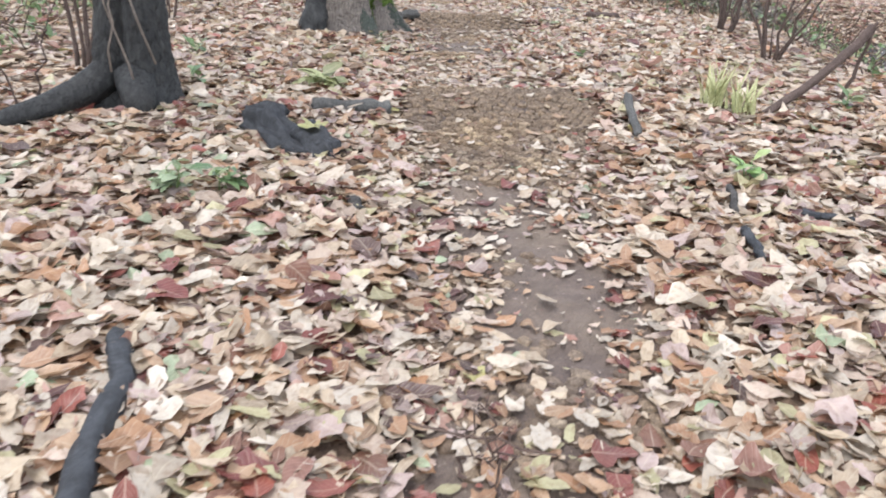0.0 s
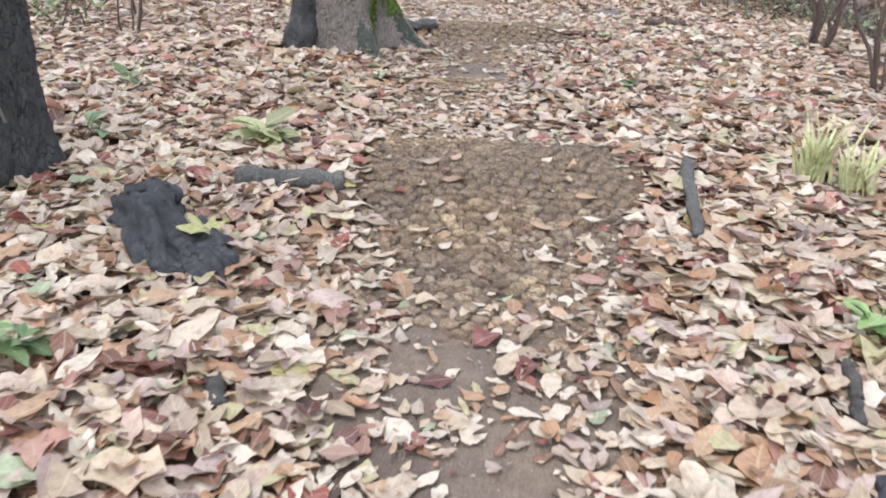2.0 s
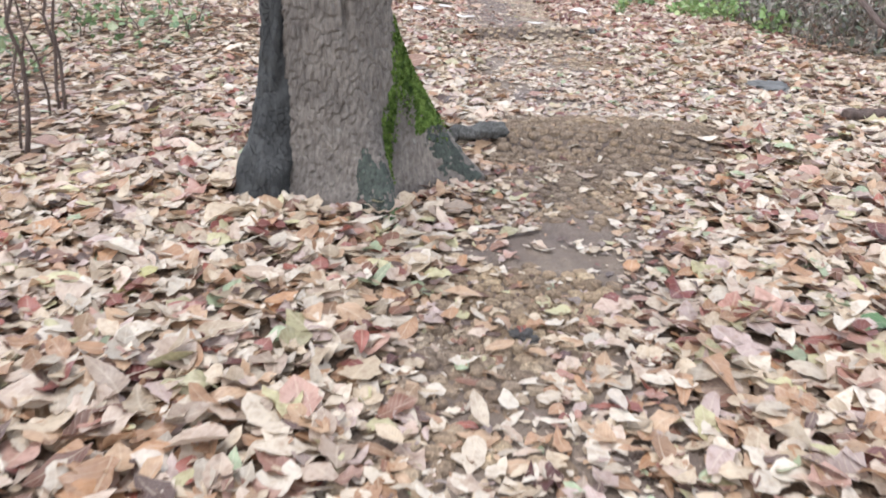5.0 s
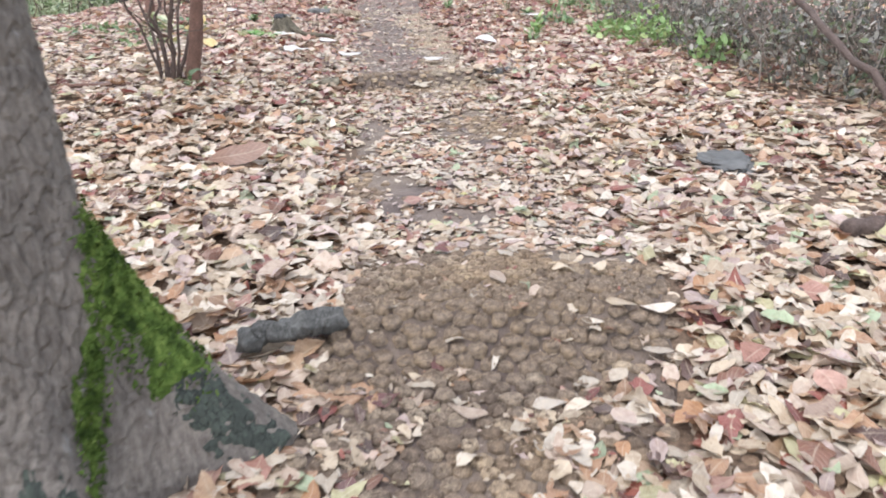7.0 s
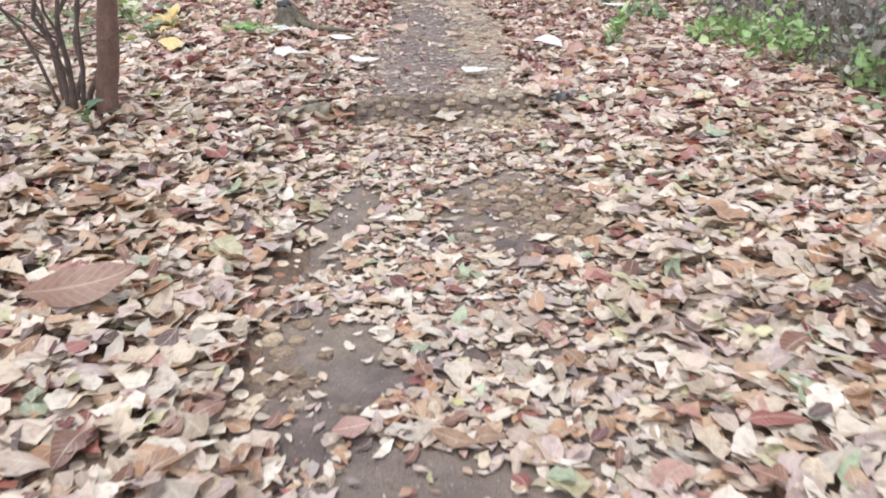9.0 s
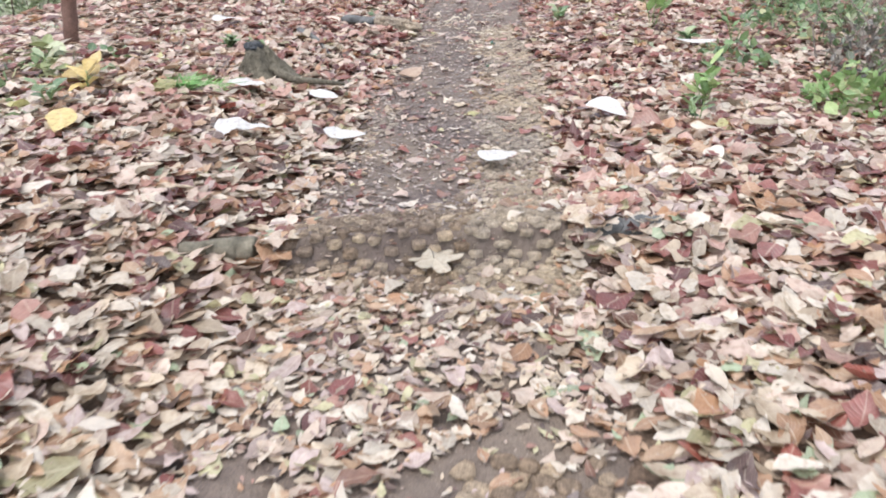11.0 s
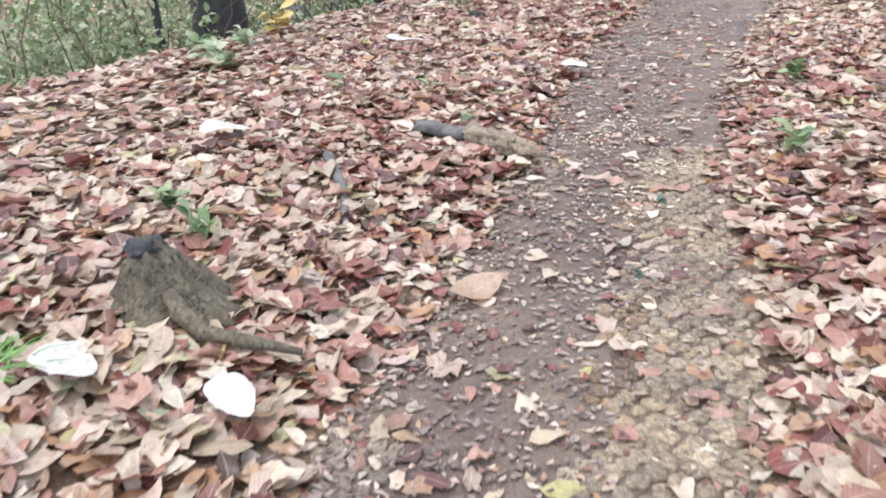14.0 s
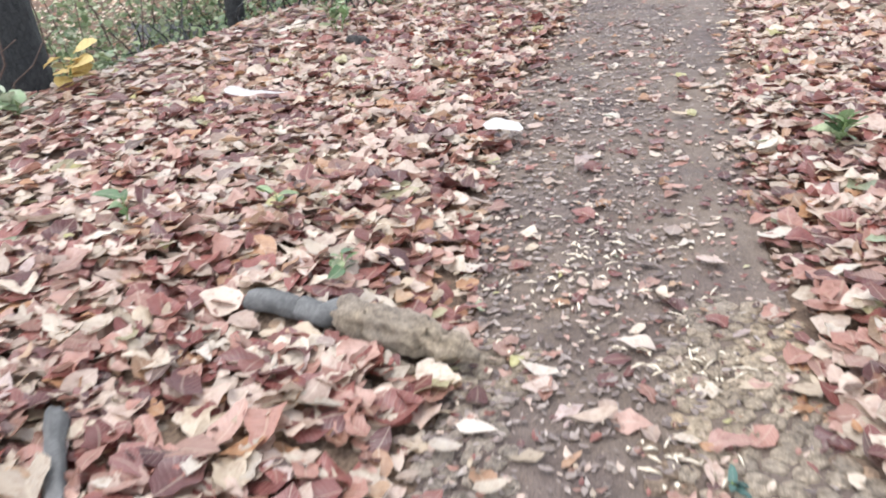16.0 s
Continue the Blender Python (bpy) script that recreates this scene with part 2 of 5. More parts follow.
def moss_material():
    k = Nodes("green_moss", 0.95, 0.1)
    vec = k.coords()
    base = k.ramp(k.noise(22, vec, 6, 0.65), [(0.34, (0.022, 0.036, 0.01)), (0.5, (0.075, 0.115, 0.024)), (0.68, (0.17, 0.22, 0.055))])
    k.bump(k.noise(120, vec, 5), 0.9, 0.012)
    return k.color(base)


def plain_material(name, a, b, scale=20.0, rough=0.8, bump=0.4, spec=0.3):
    k = Nodes(name, rough, spec)
    vec = k.coords()
    base = k.ramp(k.noise(scale, vec, 6, 0.6), [(0.3, a), (0.7, b)])
    base = k.mix(0.5, base, k.ramp(k.noise(scale * 6, vec, 3), [(0.3, (0.6, 0.6, 0.6)), (0.7, (1.25, 1.25, 1.25))]), "MULTIPLY")
    k.bump(k.noise(scale * 4, vec, 5), bump, 0.006)
    return k.color(base)


def tuft_material(name, stops):
    k = Nodes(name, 0.9, 0.15)
    rnd = k.n("NewGeometry").outputs["Random Per Island"]
    base = k.ramp(rnd, stops)
    vec = k.coords()
    tan = k.ramp(k.noise(1.5, vec, 5, 0.6), [(0.42, (0.95, 0.95, 0.97)), (0.66, (1.35, 1.28, 1.12))])
    base = k.mix(1.0, base, tan, "MULTIPLY")
    mott = k.ramp(k.noise(46, vec, 4, 0.65), [(0.34, (0.55, 0.52, 0.5)), (0.5, (0.95, 0.94, 0.93)), (0.66, (1.4, 1.36, 1.28))])
    base = k.mix(0.72, base, mott, "MULTIPLY")
    fib = k.noise(260, k.coords((1, 0.3, 1)), 3, 0.7)
    base = k.mix(0.8, base, k.ramp(fib, [(0.3, (0.55, 0.53, 0.5)), (0.7, (1.35, 1.3, 1.2))]), "MULTIPLY")
    k.bump(k.math("ADD", fib, k.noise(85, vec, 4, 0.7)), 1.0, 0.016)
    return k.color(base)


mat_tuft = tuft_material("brown_coir_tuft", [(0.0, (0.19, 0.144, 0.112)), (0.45, (0.265, 0.205, 0.16)), (0.8, (0.34, 0.268, 0.205)), (1.0, (0.46, 0.375, 0.285))])
mat_tuft_tan = tuft_material("tan_coir_tuft", [(0.0, (0.30, 0.252, 0.208)), (0.5, (0.37, 0.315, 0.26)), (0.85, (0.43, 0.365, 0.30)), (1.0, (0.50, 0.43, 0.355))])
mat_soil = soil_material()
mat_coir = mat_material()
mat_bark_wet = bark_material("wet_black_bark", (0.006, 0.006, 0.006), (0.015, 0.0145, 0.014), (0.046, 0.045, 0.043), 0.9, 0.35)
mat_bark_small = bark_material("brown_shrub_bark", (0.03, 0.021, 0.018), (0.07, 0.048, 0.04), (0.12, 0.088, 0.075), 3.0)
mat_bark_red = bark_material("reddish_sapling_bark", (0.05, 0.026, 0.02), (0.11, 0.06, 0.045), (0.18, 0.105, 0.08), 3.0)
mat_stain = bark_material("algae_stained_wet_bark", (0.011, 0.012, 0.010), (0.03, 0.033, 0.028), (0.062, 0.072, 0.058), 1.2, 0.15)
mat_moss = moss_material()
mat_flaky = flaky_material()
mat_black = plain_material("charred_wet_wood", (0.008, 0.008, 0.009), (0.036, 0.037, 0.041), 18, 0.6, 1.0, 0.4)
mat_greylog = plain_material("weathered_grey_log", (0.055, 0.053, 0.05), (0.145, 0.138, 0.128), 16, 0.75, 0.6)
mat_tanwood = plain_material("rotten_tan_wood", (0.055, 0.047, 0.032), (0.20, 0.17, 0.12), 14, 0.85, 1.0)
mat_logbark = bark_material("grey_log_bark", (0.018, 0.017, 0.017), (0.055, 0.053, 0.05), (0.13, 0.126, 0.118), 2.0)
mat_stumpwood = bark_material("rotten_mossy_stump_wood", (0.02, 0.018, 0.013), (0.062, 0.053, 0.038), (0.15, 0.128, 0.092), 1.3)
mat_char = bark_material("charred_wood_grain", (0.003, 0.003, 0.0035), (0.012, 0.012, 0.013), (0.045, 0.046, 0.05), 1.1, 0.5)
mat_stone = plain_material("dark_wet_stone", (0.024, 0.021, 0.019), (0.075, 0.067, 0.06), 26, 0.75, 0.8, 0.25)
mat_twig = plain_material("dark_twig", (0.05, 0.03, 0.025), (0.12, 0.08, 0.06), 30, 0.8)
mat_vine = plain_material("pale_dry_vine", (0.09, 0.07, 0.055), (0.2, 0.16, 0.13), 30, 0.8)
mat_stalk = plain_material("green_stalk", (0.10, 0.15, 0.05), (0.2, 0.25, 0.09), 30, 0.6)
mat_chip = plain_material("fresh_wood_chip", (0.55, 0.45, 0.32), (0.72, 0.63, 0.49), 40, 0.8)
mat_straw = plain_material("yellowing_grass", (0.24, 0.26, 0.10), (0.55, 0.52, 0.30), 9, 0.6, 0.1)
mat_grass = plain_material("green_grass", (0.06, 0.16, 0.035), (0.17, 0.32, 0.08), 12, 0.6, 0.1)
mat_mud = plain_material("grey_mud", (0.048, 0.045, 0.041), (0.10, 0.095, 0.088), 3, 0.75, 0.5, 0.4)

# ---- the lie of the land ----
CY = [-20, 0, 2, 4, 6, 7.4, 8.4, 9.2, 10.3, 13, 15.2, 17.2, 18, 20, 22.4, 25, 30, 60]
CX = [0.3, 0.3, 0.38, 0.36, 0.35, 0.02, 0.0, 0.08, 0.2, -0.4, -1.0, -1.45, -1.62, -2.12, -2.68, -2.95, -3.9, -10]
HY = [-20, 2, 4, 6, 8, 10.3, 13, 15.2, 17.2, 18, 20, 22.4, 30, 60]
HW = [0.55, 0.5, 0.55, 0.74, 0.5, 0.74, 0.76, 0.7, 0.64, 0.72, 0.56, 0.7, 0.8, 0.8]
ZY = [-20, 0, 2, 3.4, 4.5, 5.4, 6.6, 8, 9.4, 11, 12.6, 15, 16.6, 18.4, 20, 22, 26, 40]
ZZ = [-0.3, -0.1, -0.05, 0.03, 0.085, 0.14, 0.18, 0.19, 0.21, 0.23, 0.16, 0.13, 0.11, 0.10, 0.14, 0.185, 0.15, 0.1]

# how far the bank beside the path rises along the walk
RISE_Y = [10.8, 12.0, 13.3, 17.2, 19.0, 20.6, 22.0]
RISE = [0.0, 0.25, 1.0, 1.0, 0.5, 0.32, 0.0]


def smooth(a, b, x):
    t = np.clip((np.asarray(x, float) - a) / (b - a), 0, 1)
    return t * t * (3 - 2 * t)


def curve_at(ys, vs, y):
    """Interpolation softened along y."""
    y = np.asarray(y, float)
    return sum(np.interp(y + d, ys, vs) for d in (-0.5, -0.25, 0, 0.25, 0.5)) / 5


def path_x(y):
    return curve_at(CY, CX, y)


def path_half(y):
    return curve_at(HY, HW, y)


def wobble(x, y, s, seed=0.0):
    """Cheap smooth noise from sines, about -1 to 1."""
    a = np.sin(x * s * 1.7 + 1.3 + seed) * np.cos(y * s * 1.3 - 0.7 + seed * 2.1)
    b = np.sin(x * s * 3.1 - y * s * 2.3 + seed * 1.7) * 0.5
    c = np.cos(x * s * 0.8 + y * s * 5.2 + seed * 0.6) * 0.35
    return (a + b + c) / 1.6


# humps where the mat runs over a cross log: the log's two ends, height, how far it spreads before and behind
HUMPS = [(-0.95, 5.75, 1.2, 6.10, 0.10, 0.30, 0.50), (-0.83, 10.0, 1.05, 10.45, 0.125, 0.22, 0.60), (-1.95, 14.85, -0.1, 15.60, 0.125, 0.09, 0.40)]


def land(x, y):
    """Height of the ground."""
    x, y = np.asarray(x, float), np.asarray(y, float)
    z = curve_at(ZY, ZZ, y)
    d = x - path_x(y)
    h = path_half(y)
    out = np.abs(d) - h
    z = z + 0.05 * smooth(-0.1, 0.55, out)
    left = np.clip(-d - h - 0.12, 0, 4.5)
    z = z + np.interp(left, [0, 1.35, 4.5], [0, 0.225, 0.26]) * np.interp(y, RISE_Y, RISE) + 0.012 * np.clip(left - 0.3, 0, 4)
    z = z + 0.055 * np.clip(d - h - 0.4, 0, 1.5) * smooth(12, 13.4, y) * (1 - smooth(16, 18, y))
    for x0, y0, x1, y1, a, before, behind in HUMPS:
        t = np.clip((x - x0) / (x1 - x0), 0, 1)
        ly = y0 + t * (y1 - y0)
        off = y - ly
        ends = smooth(x0 + 0.1, x0 + 0.5, x) * (1 - smooth(x1 - 0.4, x1 + 0.3, x))
        z = z + a * ends * np.where(off < 0, np.exp(-(off / before) ** 2), np.exp(-(off / behind) ** 2))
    # banks that fall away on both sides
    z = z - 1.1 * smooth(6.5, 8.4, -x) * smooth(14, 18, y) * (1 - smooth(25, 29, y))
    z = z - 0.9 * smooth(3.9, 6.4, x) * (1 - smooth(12, 16, y))
    z = z + 0.018 * wobble(x, y, 2.1) * smooth(0.0, 0.6, out) + 0.01 * wobble(x, y, 5.3, 2.0)
    return z


def land1(x, y):
    return float(land(np.array([x]), np.array([y]))[0])


def grid_mesh(name, X, Y, Z, mats):
    n, m = X.shape
    verts = np.stack([X, Y, Z], -1).reshape(-1, 3)
    i = np.arange(n * m).reshape(n, m)
    quads = np.stack([i[:-1, :-1], i[:-1, 1:], i[1:, 1:], i[1:, :-1]], -1).reshape(-1, 4)
    return raw_mesh(name, verts, quads, mats)


def raw_mesh(name, verts, quads, mats, uv=None, flat=False):
    """A mesh from arrays; quads whose last two corners are equal become triangles."""
    me = bpy.data.meshes.new(name)
    tri = quads[:, 2] == quads[:, 3]
    q = quads[~tri].reshape(-1)
    t = quads[tri][:, :3].reshape(-1)
    loops = np.concatenate([q, t]).astype(np.int32)
    nq, nt = int((~tri).sum()), int(tri.sum())
    starts = np.concatenate([np.arange(nq) * 4, nq * 4 + np.arange(nt) * 3]).astype(np.int32)
    me.vertices.add(len(verts))
    me.vertices.foreach_set("co", np.ascontiguousarray(verts, np.float32).reshape(-1))
    me.loops.add(len(loops))
    me.loops.foreach_set("vertex_index", loops)
    me.polygons.add(nq + nt)
    me.polygons.foreach_set("loop_start", starts)
    if not flat:
        me.polygons.foreach_set("use_smooth", np.ones(nq + nt, bool))
    for mt in mats:
        me.materials.append(mt)
    if uv is not None:
        layer = me.uv_layers.new(name="UVMap")
        layer.data.foreach_set("uv", np.ascontiguousarray(uv[loops], np.float32).reshape(-1))
    me.update(calc_edges=True)
    me.validate()
    return me


# ---- ground ----
far = np.array([12.5, 14, 17, 22, 32, 55, 110, 240, 500.0])
gx = np.concatenate([-far[::-1], np.arange(-12, 12.01, 0.12), far])
gy = np.concatenate([-5.5 - (far[::-1] - 12), np.arange(-5, 36.01, 0.12), 24 + far])
GX, GY = np.meshgrid(gx, gy)
GZ = land(GX, GY)
inside = np.abs(GX - path_x(GY)) < path_half(GY) - 0.1
GZ = GZ - 0.05 * (inside & (GY > 1) & (GY < 33))
ground_me = grid_mesh("ground", GX, GY, GZ, [mat_soil, mat_mud])
ground = tagged(new("ground", ground_me), "dark damp woodland soil under fallen leaves", "ground", kind="structure")
centres = np.empty(len(ground_me.polygons) * 3, np.float32)
ground_me.polygons.foreach_get("center", centres)
centres = centres.reshape(-1, 3)
wave_ = 0.35 * np.sin(centres[:, 1] * 1.3) + 0.25 * np.sin(centres[:, 1] * 3.1 + 1)
muddy = ((centres[:, 0] < -7.4 + wave_) & (centres[:, 0] > -10.5 + wave_) & (centres[:, 1] > 16) & (centres[:, 1] < 27)) | ((centres[:, 0] > 5.0 + wave_) & (centres[:, 0] < 7.6 + wave_) & (centres[:, 1] < 14) & (centres[:, 1] > -20))
ground_me.polygons.foreach_set("material_index", muddy.astype(np.int32))

# ---- the trodden path with its coir mat ----
py = np.concatenate([np.arange(0.6, 24, 0.026), np.arange(24, 34, 0.05)])
pu = np.linspace(-1, 1, 60)
PU, PY = np.meshgrid(pu, py)
edge = 1 + 0.07 * wobble(PY * 0 + np.sign(PU), PY, 2.6, 1.0)
PX = path_x(PY) + PU * path_half(PY) * edge
PZ = land(PX, PY)
PZ = PZ + 0.003 * wobble(PX, PY, 31.0) + 0.0025 * wobble(PX, PY, 67.0, 1.0) + 0.003 * wobble(PX, PY, 13.0, 2.0)
PZ = PZ - 0.06 * smooth(0.93, 1.0, np.abs(PU))
path_me = grid_mesh("path", PX, PY, PZ, [mat_coir])
path = tagged(new("path", path_me), "brown footpath of trodden coir matting and damp soil", "path", kind="structure")

# the mat's knotted tufts, in offset rows
rng = np.random.default_rng(7)


def tan_side(x, y):
    """Where the mat is clean and pale: its outer side past the third log, and round the wrapped log."""
    u = (x - path_x(y)) / path_half(y) + 0.15 * wobble(x, y, 3.0, 1.0)
    return ((y > 14.9) & (u > 0.28) & (y < 20.6)) | ((y > 19.25) & (y < 20.0) & (u < -0.55)) | ((y > 16.4) & (y < 17.4) & (u < -0.7))


def tuft_strength(x, y):
    u = (x - path_x(y)) / path_half(y)
    s = 0.16 - 0.08 * smooth(14.5, 15.5, y) + 0.32 * wobble(x, y, 1.3, 3.0)
    for x0, y0, x1, y1, a, before, behind in HUMPS:
        s = s + 1.1 * np.exp(-((y - np.interp(x, [x0, x1], [y0, y1])) / (0.6 if before > 0.1 else 0.34)) ** 2)
    s = s + 0.5 * smooth(4.2, 4.7, y) * (1 - smooth(5.4, 5.8, y)) + 0.45 * smooth(7.2, 7.6, y) * (1 - smooth(8.2, 8.6, y)) * (1 - smooth(0.3, 0.7, u))
    s = s - 0.75 * smooth(0.1, 0.65, u) * smooth(9.6, 9.9, y) * (1 - smooth(11, 12, y))
    s = s + 0.9 * tan_side(x, y) + 0.5 * smooth(14.5, 15, y) * smooth(0.0, 0.5, u) - 0.3 * smooth(14.5, 16, y) * smooth(0.2, -0.4, u)
    return np.clip(s, 0, 1) * (1 - smooth(0.9, 1.02, np.abs(u))) * (1 - smooth(20.0, 20.7, y))


TUFT_SEG = 9
TUFT_RINGS = ((1.0, 0.0), (0.93, 0.5), (0.66, 0.86))


def tuft_rows(pick):
    """Places and sizes of the tufts in their offset rows."""
    IX, IY = np.meshgrid(np.arange(-12, 13), np.arange(int(2.0 / 0.064), int(25.0 / 0.064)))
    y = (IY * 0.064).ravel()
    x = path_x(y) + ((IX + 0.5 * (IY % 2)) * 0.076).ravel()
    k = tuft_strength(x, y)
    keep = (k > 0.12 + 0.25 * rng.random(len(x))) & pick(x, y)
    x, y, k = x[keep], y[keep], k[keep]
    n = len(x)
    return x + rng.normal(0, 0.006, n), y + rng.normal(0, 0.006, n), k


def tuft_arrays(p, h):
    """Shaggy domes of fibre: one a place."""
    n, seg = len(p), TUFT_SEG
    a = np.arange(seg) * 2 * math.pi / seg + rng.uniform(0, 6.28, (n, 1))
    size = 0.039 * rng.uniform(0.8, 1.14, (n, 1))
    v = []
    for rr, hh in TUFT_RINGS:
        q = rr * size * rng.uniform(0.74, 1.2, (n, seg))
        v.append(np.stack([p[:, :1] + q * np.cos(a), p[:, 1:2] + q * np.sin(a), p[:, 2:] + np.where(hh > 0, 0.004, -0.012) + h[:, None] * hh * rng.uniform(0.8, 1.15, (n, seg))], -1))
    v.append((p + np.stack([np.zeros(n), np.zeros(n), h + 0.004], -1))[:, None])
    v = np.concatenate(v, 1)
    last = (len(TUFT_RINGS) - 1) * seg
    f = [(r_ * seg + q, r_ * seg + (q + 1) % seg, r_ * seg + seg + (q + 1) % seg, r_ * seg + seg + q) for r_ in range(len(TUFT_RINGS) - 1) for q in range(seg)]
    f += [(last + q, last + (q + 1) % seg, last + seg, last + seg) for q in range(seg)]
    faces = (np.array(f)[None] + (np.arange(n) * v.shape[1])[:, None, None]).reshape(-1, 4)
    return v.reshape(-1, 3), faces


# ---- fallen leaves ----
TRUNKS = [(-2.15, 5.5, 0.36), (-1.17, 9.1, 0.42), (-3.01, 17.49, 0.15), (-1.05, 4.88, 0.15)]

# bare places on the path: x, y, half length across, half length along, how bare
BARE = [(0.47, 3.2, 0.25, 0.9, 0.9), (0.2, 4.35, 0.22, 0.4, 0.85), (0.35, 5.75, 0.78, 0.62, 0.96), (0.35, 5.1, 0.45, 0.5, 0.9), (0.15, 6.3, 0.5, 0.3, 0.95),
        (0.09, 9.2, 0.25, 0.6, 0.9), (-0.02, 8.35, 0.36, 0.5, 0.88), (-0.12, 7.45, 0.26, 0.3, 0.8), (0.22, 10.35, 0.85, 0.65, 0.96),
        (-0.68, 12.0, 0.32, 0.45, 0.96), (-0.2, 11.5, 0.3, 0.2, 0.95), (-1.05, 13.2, 0.16, 0.7, 0.92), (-0.2, 13.6, 0.45, 0.6, 0.9), (-0.5, 14.4, 0.7, 0.3, 0.5),
        (-1.0, 15.2, 0.75, 0.35, 0.93), (-0.95, 16.3, 0.35, 1.0, 0.8), (-1.2, 17.6, 0.35, 1.2, 0.85), (-1.5, 19.0, 0.4, 1.2, 0.88), (-2.0, 16.9, 0.18, 0.5, 0.8),
        (-2.1, 20.3, 0.5, 1.3, 0.82), (-2.6, 22.3, 0.6, 1.5, 0.86), (-2.9, 25, 0.75, 2.0, 0.9), (-3.7, 29, 0.8, 3.0, 0.9)]

# damp places beside the path where leaves lie thin
THIN = [(1.45, 12.5, 0.2, 0.28, 0.75), (1.95, 11.9, 0.4, 0.45, 0.7), (2.2, 14.2, 0.5, 0.3, 0.5), (-2.9, 12.6, 0.3, 0.3, 0.5)]


def cover(x, y):
    """How thick the leaves lie: 1 beside the path, less on it."""
    d = np.abs(x - path_x(y)) / path_half(y)
    on = 1 - smooth(0.72, 1.16, d + 0.16 * wobble(x, y, 4.0, 5.0))
    c = 1 - on * (0.36 + 0.54 * smooth(14.7, 15.8, y))
    bare = np.zeros_like(x)
    for bx, by, rx, ry, k in BARE:
        r = np.sqrt(((x - bx) / rx) ** 2 + ((y - by) / ry) ** 2) + 0.22 * wobble(x, y, 6.0, by)
        bare = np.maximum(bare, k * (1 - smooth(0.75, 1.15, r)))
    for x0, y0, x1, y1, a, before, behind in HUMPS:
        off = y - np.interp(x, [x0, x1], [y0, y1])
        crest = smooth(-2.2 * before, -1.2 * before, off) * (1 - smooth(0.5 * behind, 1.0 * behind, off))
        bare = np.maximum(bare, 0.95 * crest * on)
    c = np.minimum(c, 1 - bare * np.clip(on * 2.2, 0, 1))
    c = c * ~((x > -3.42) & (x < -2.5) & (np.abs(y - 19.82) < 0.07)) * ~((x > -0.95) & (x < -0.4) & (np.abs(y - 5.56) < 0.06))
    for bx, by, rx, ry, k in THIN:
        c = c * (1 - k * np.exp(-((x - bx) / rx) ** 2 - ((y - by) / ry) ** 2))
    for tx, ty, tr in TRUNKS:
        c = c * (np.hypot(x - tx, y - ty) > tr)
    return c


def scatter(x0, x1, y0, y1, density, use_cover=True, lim=None):
    n = int((x1 - x0) * (y1 - y0) * density)
    x, y = rng.uniform(x0, x1, n), rng.uniform(y0, y1, n)
    keep = rng.random(n) < (cover(x, y) if use_cover else 1)
    if lim is not None:
        keep &= lim(x, y)
    return x[keep], y[keep]


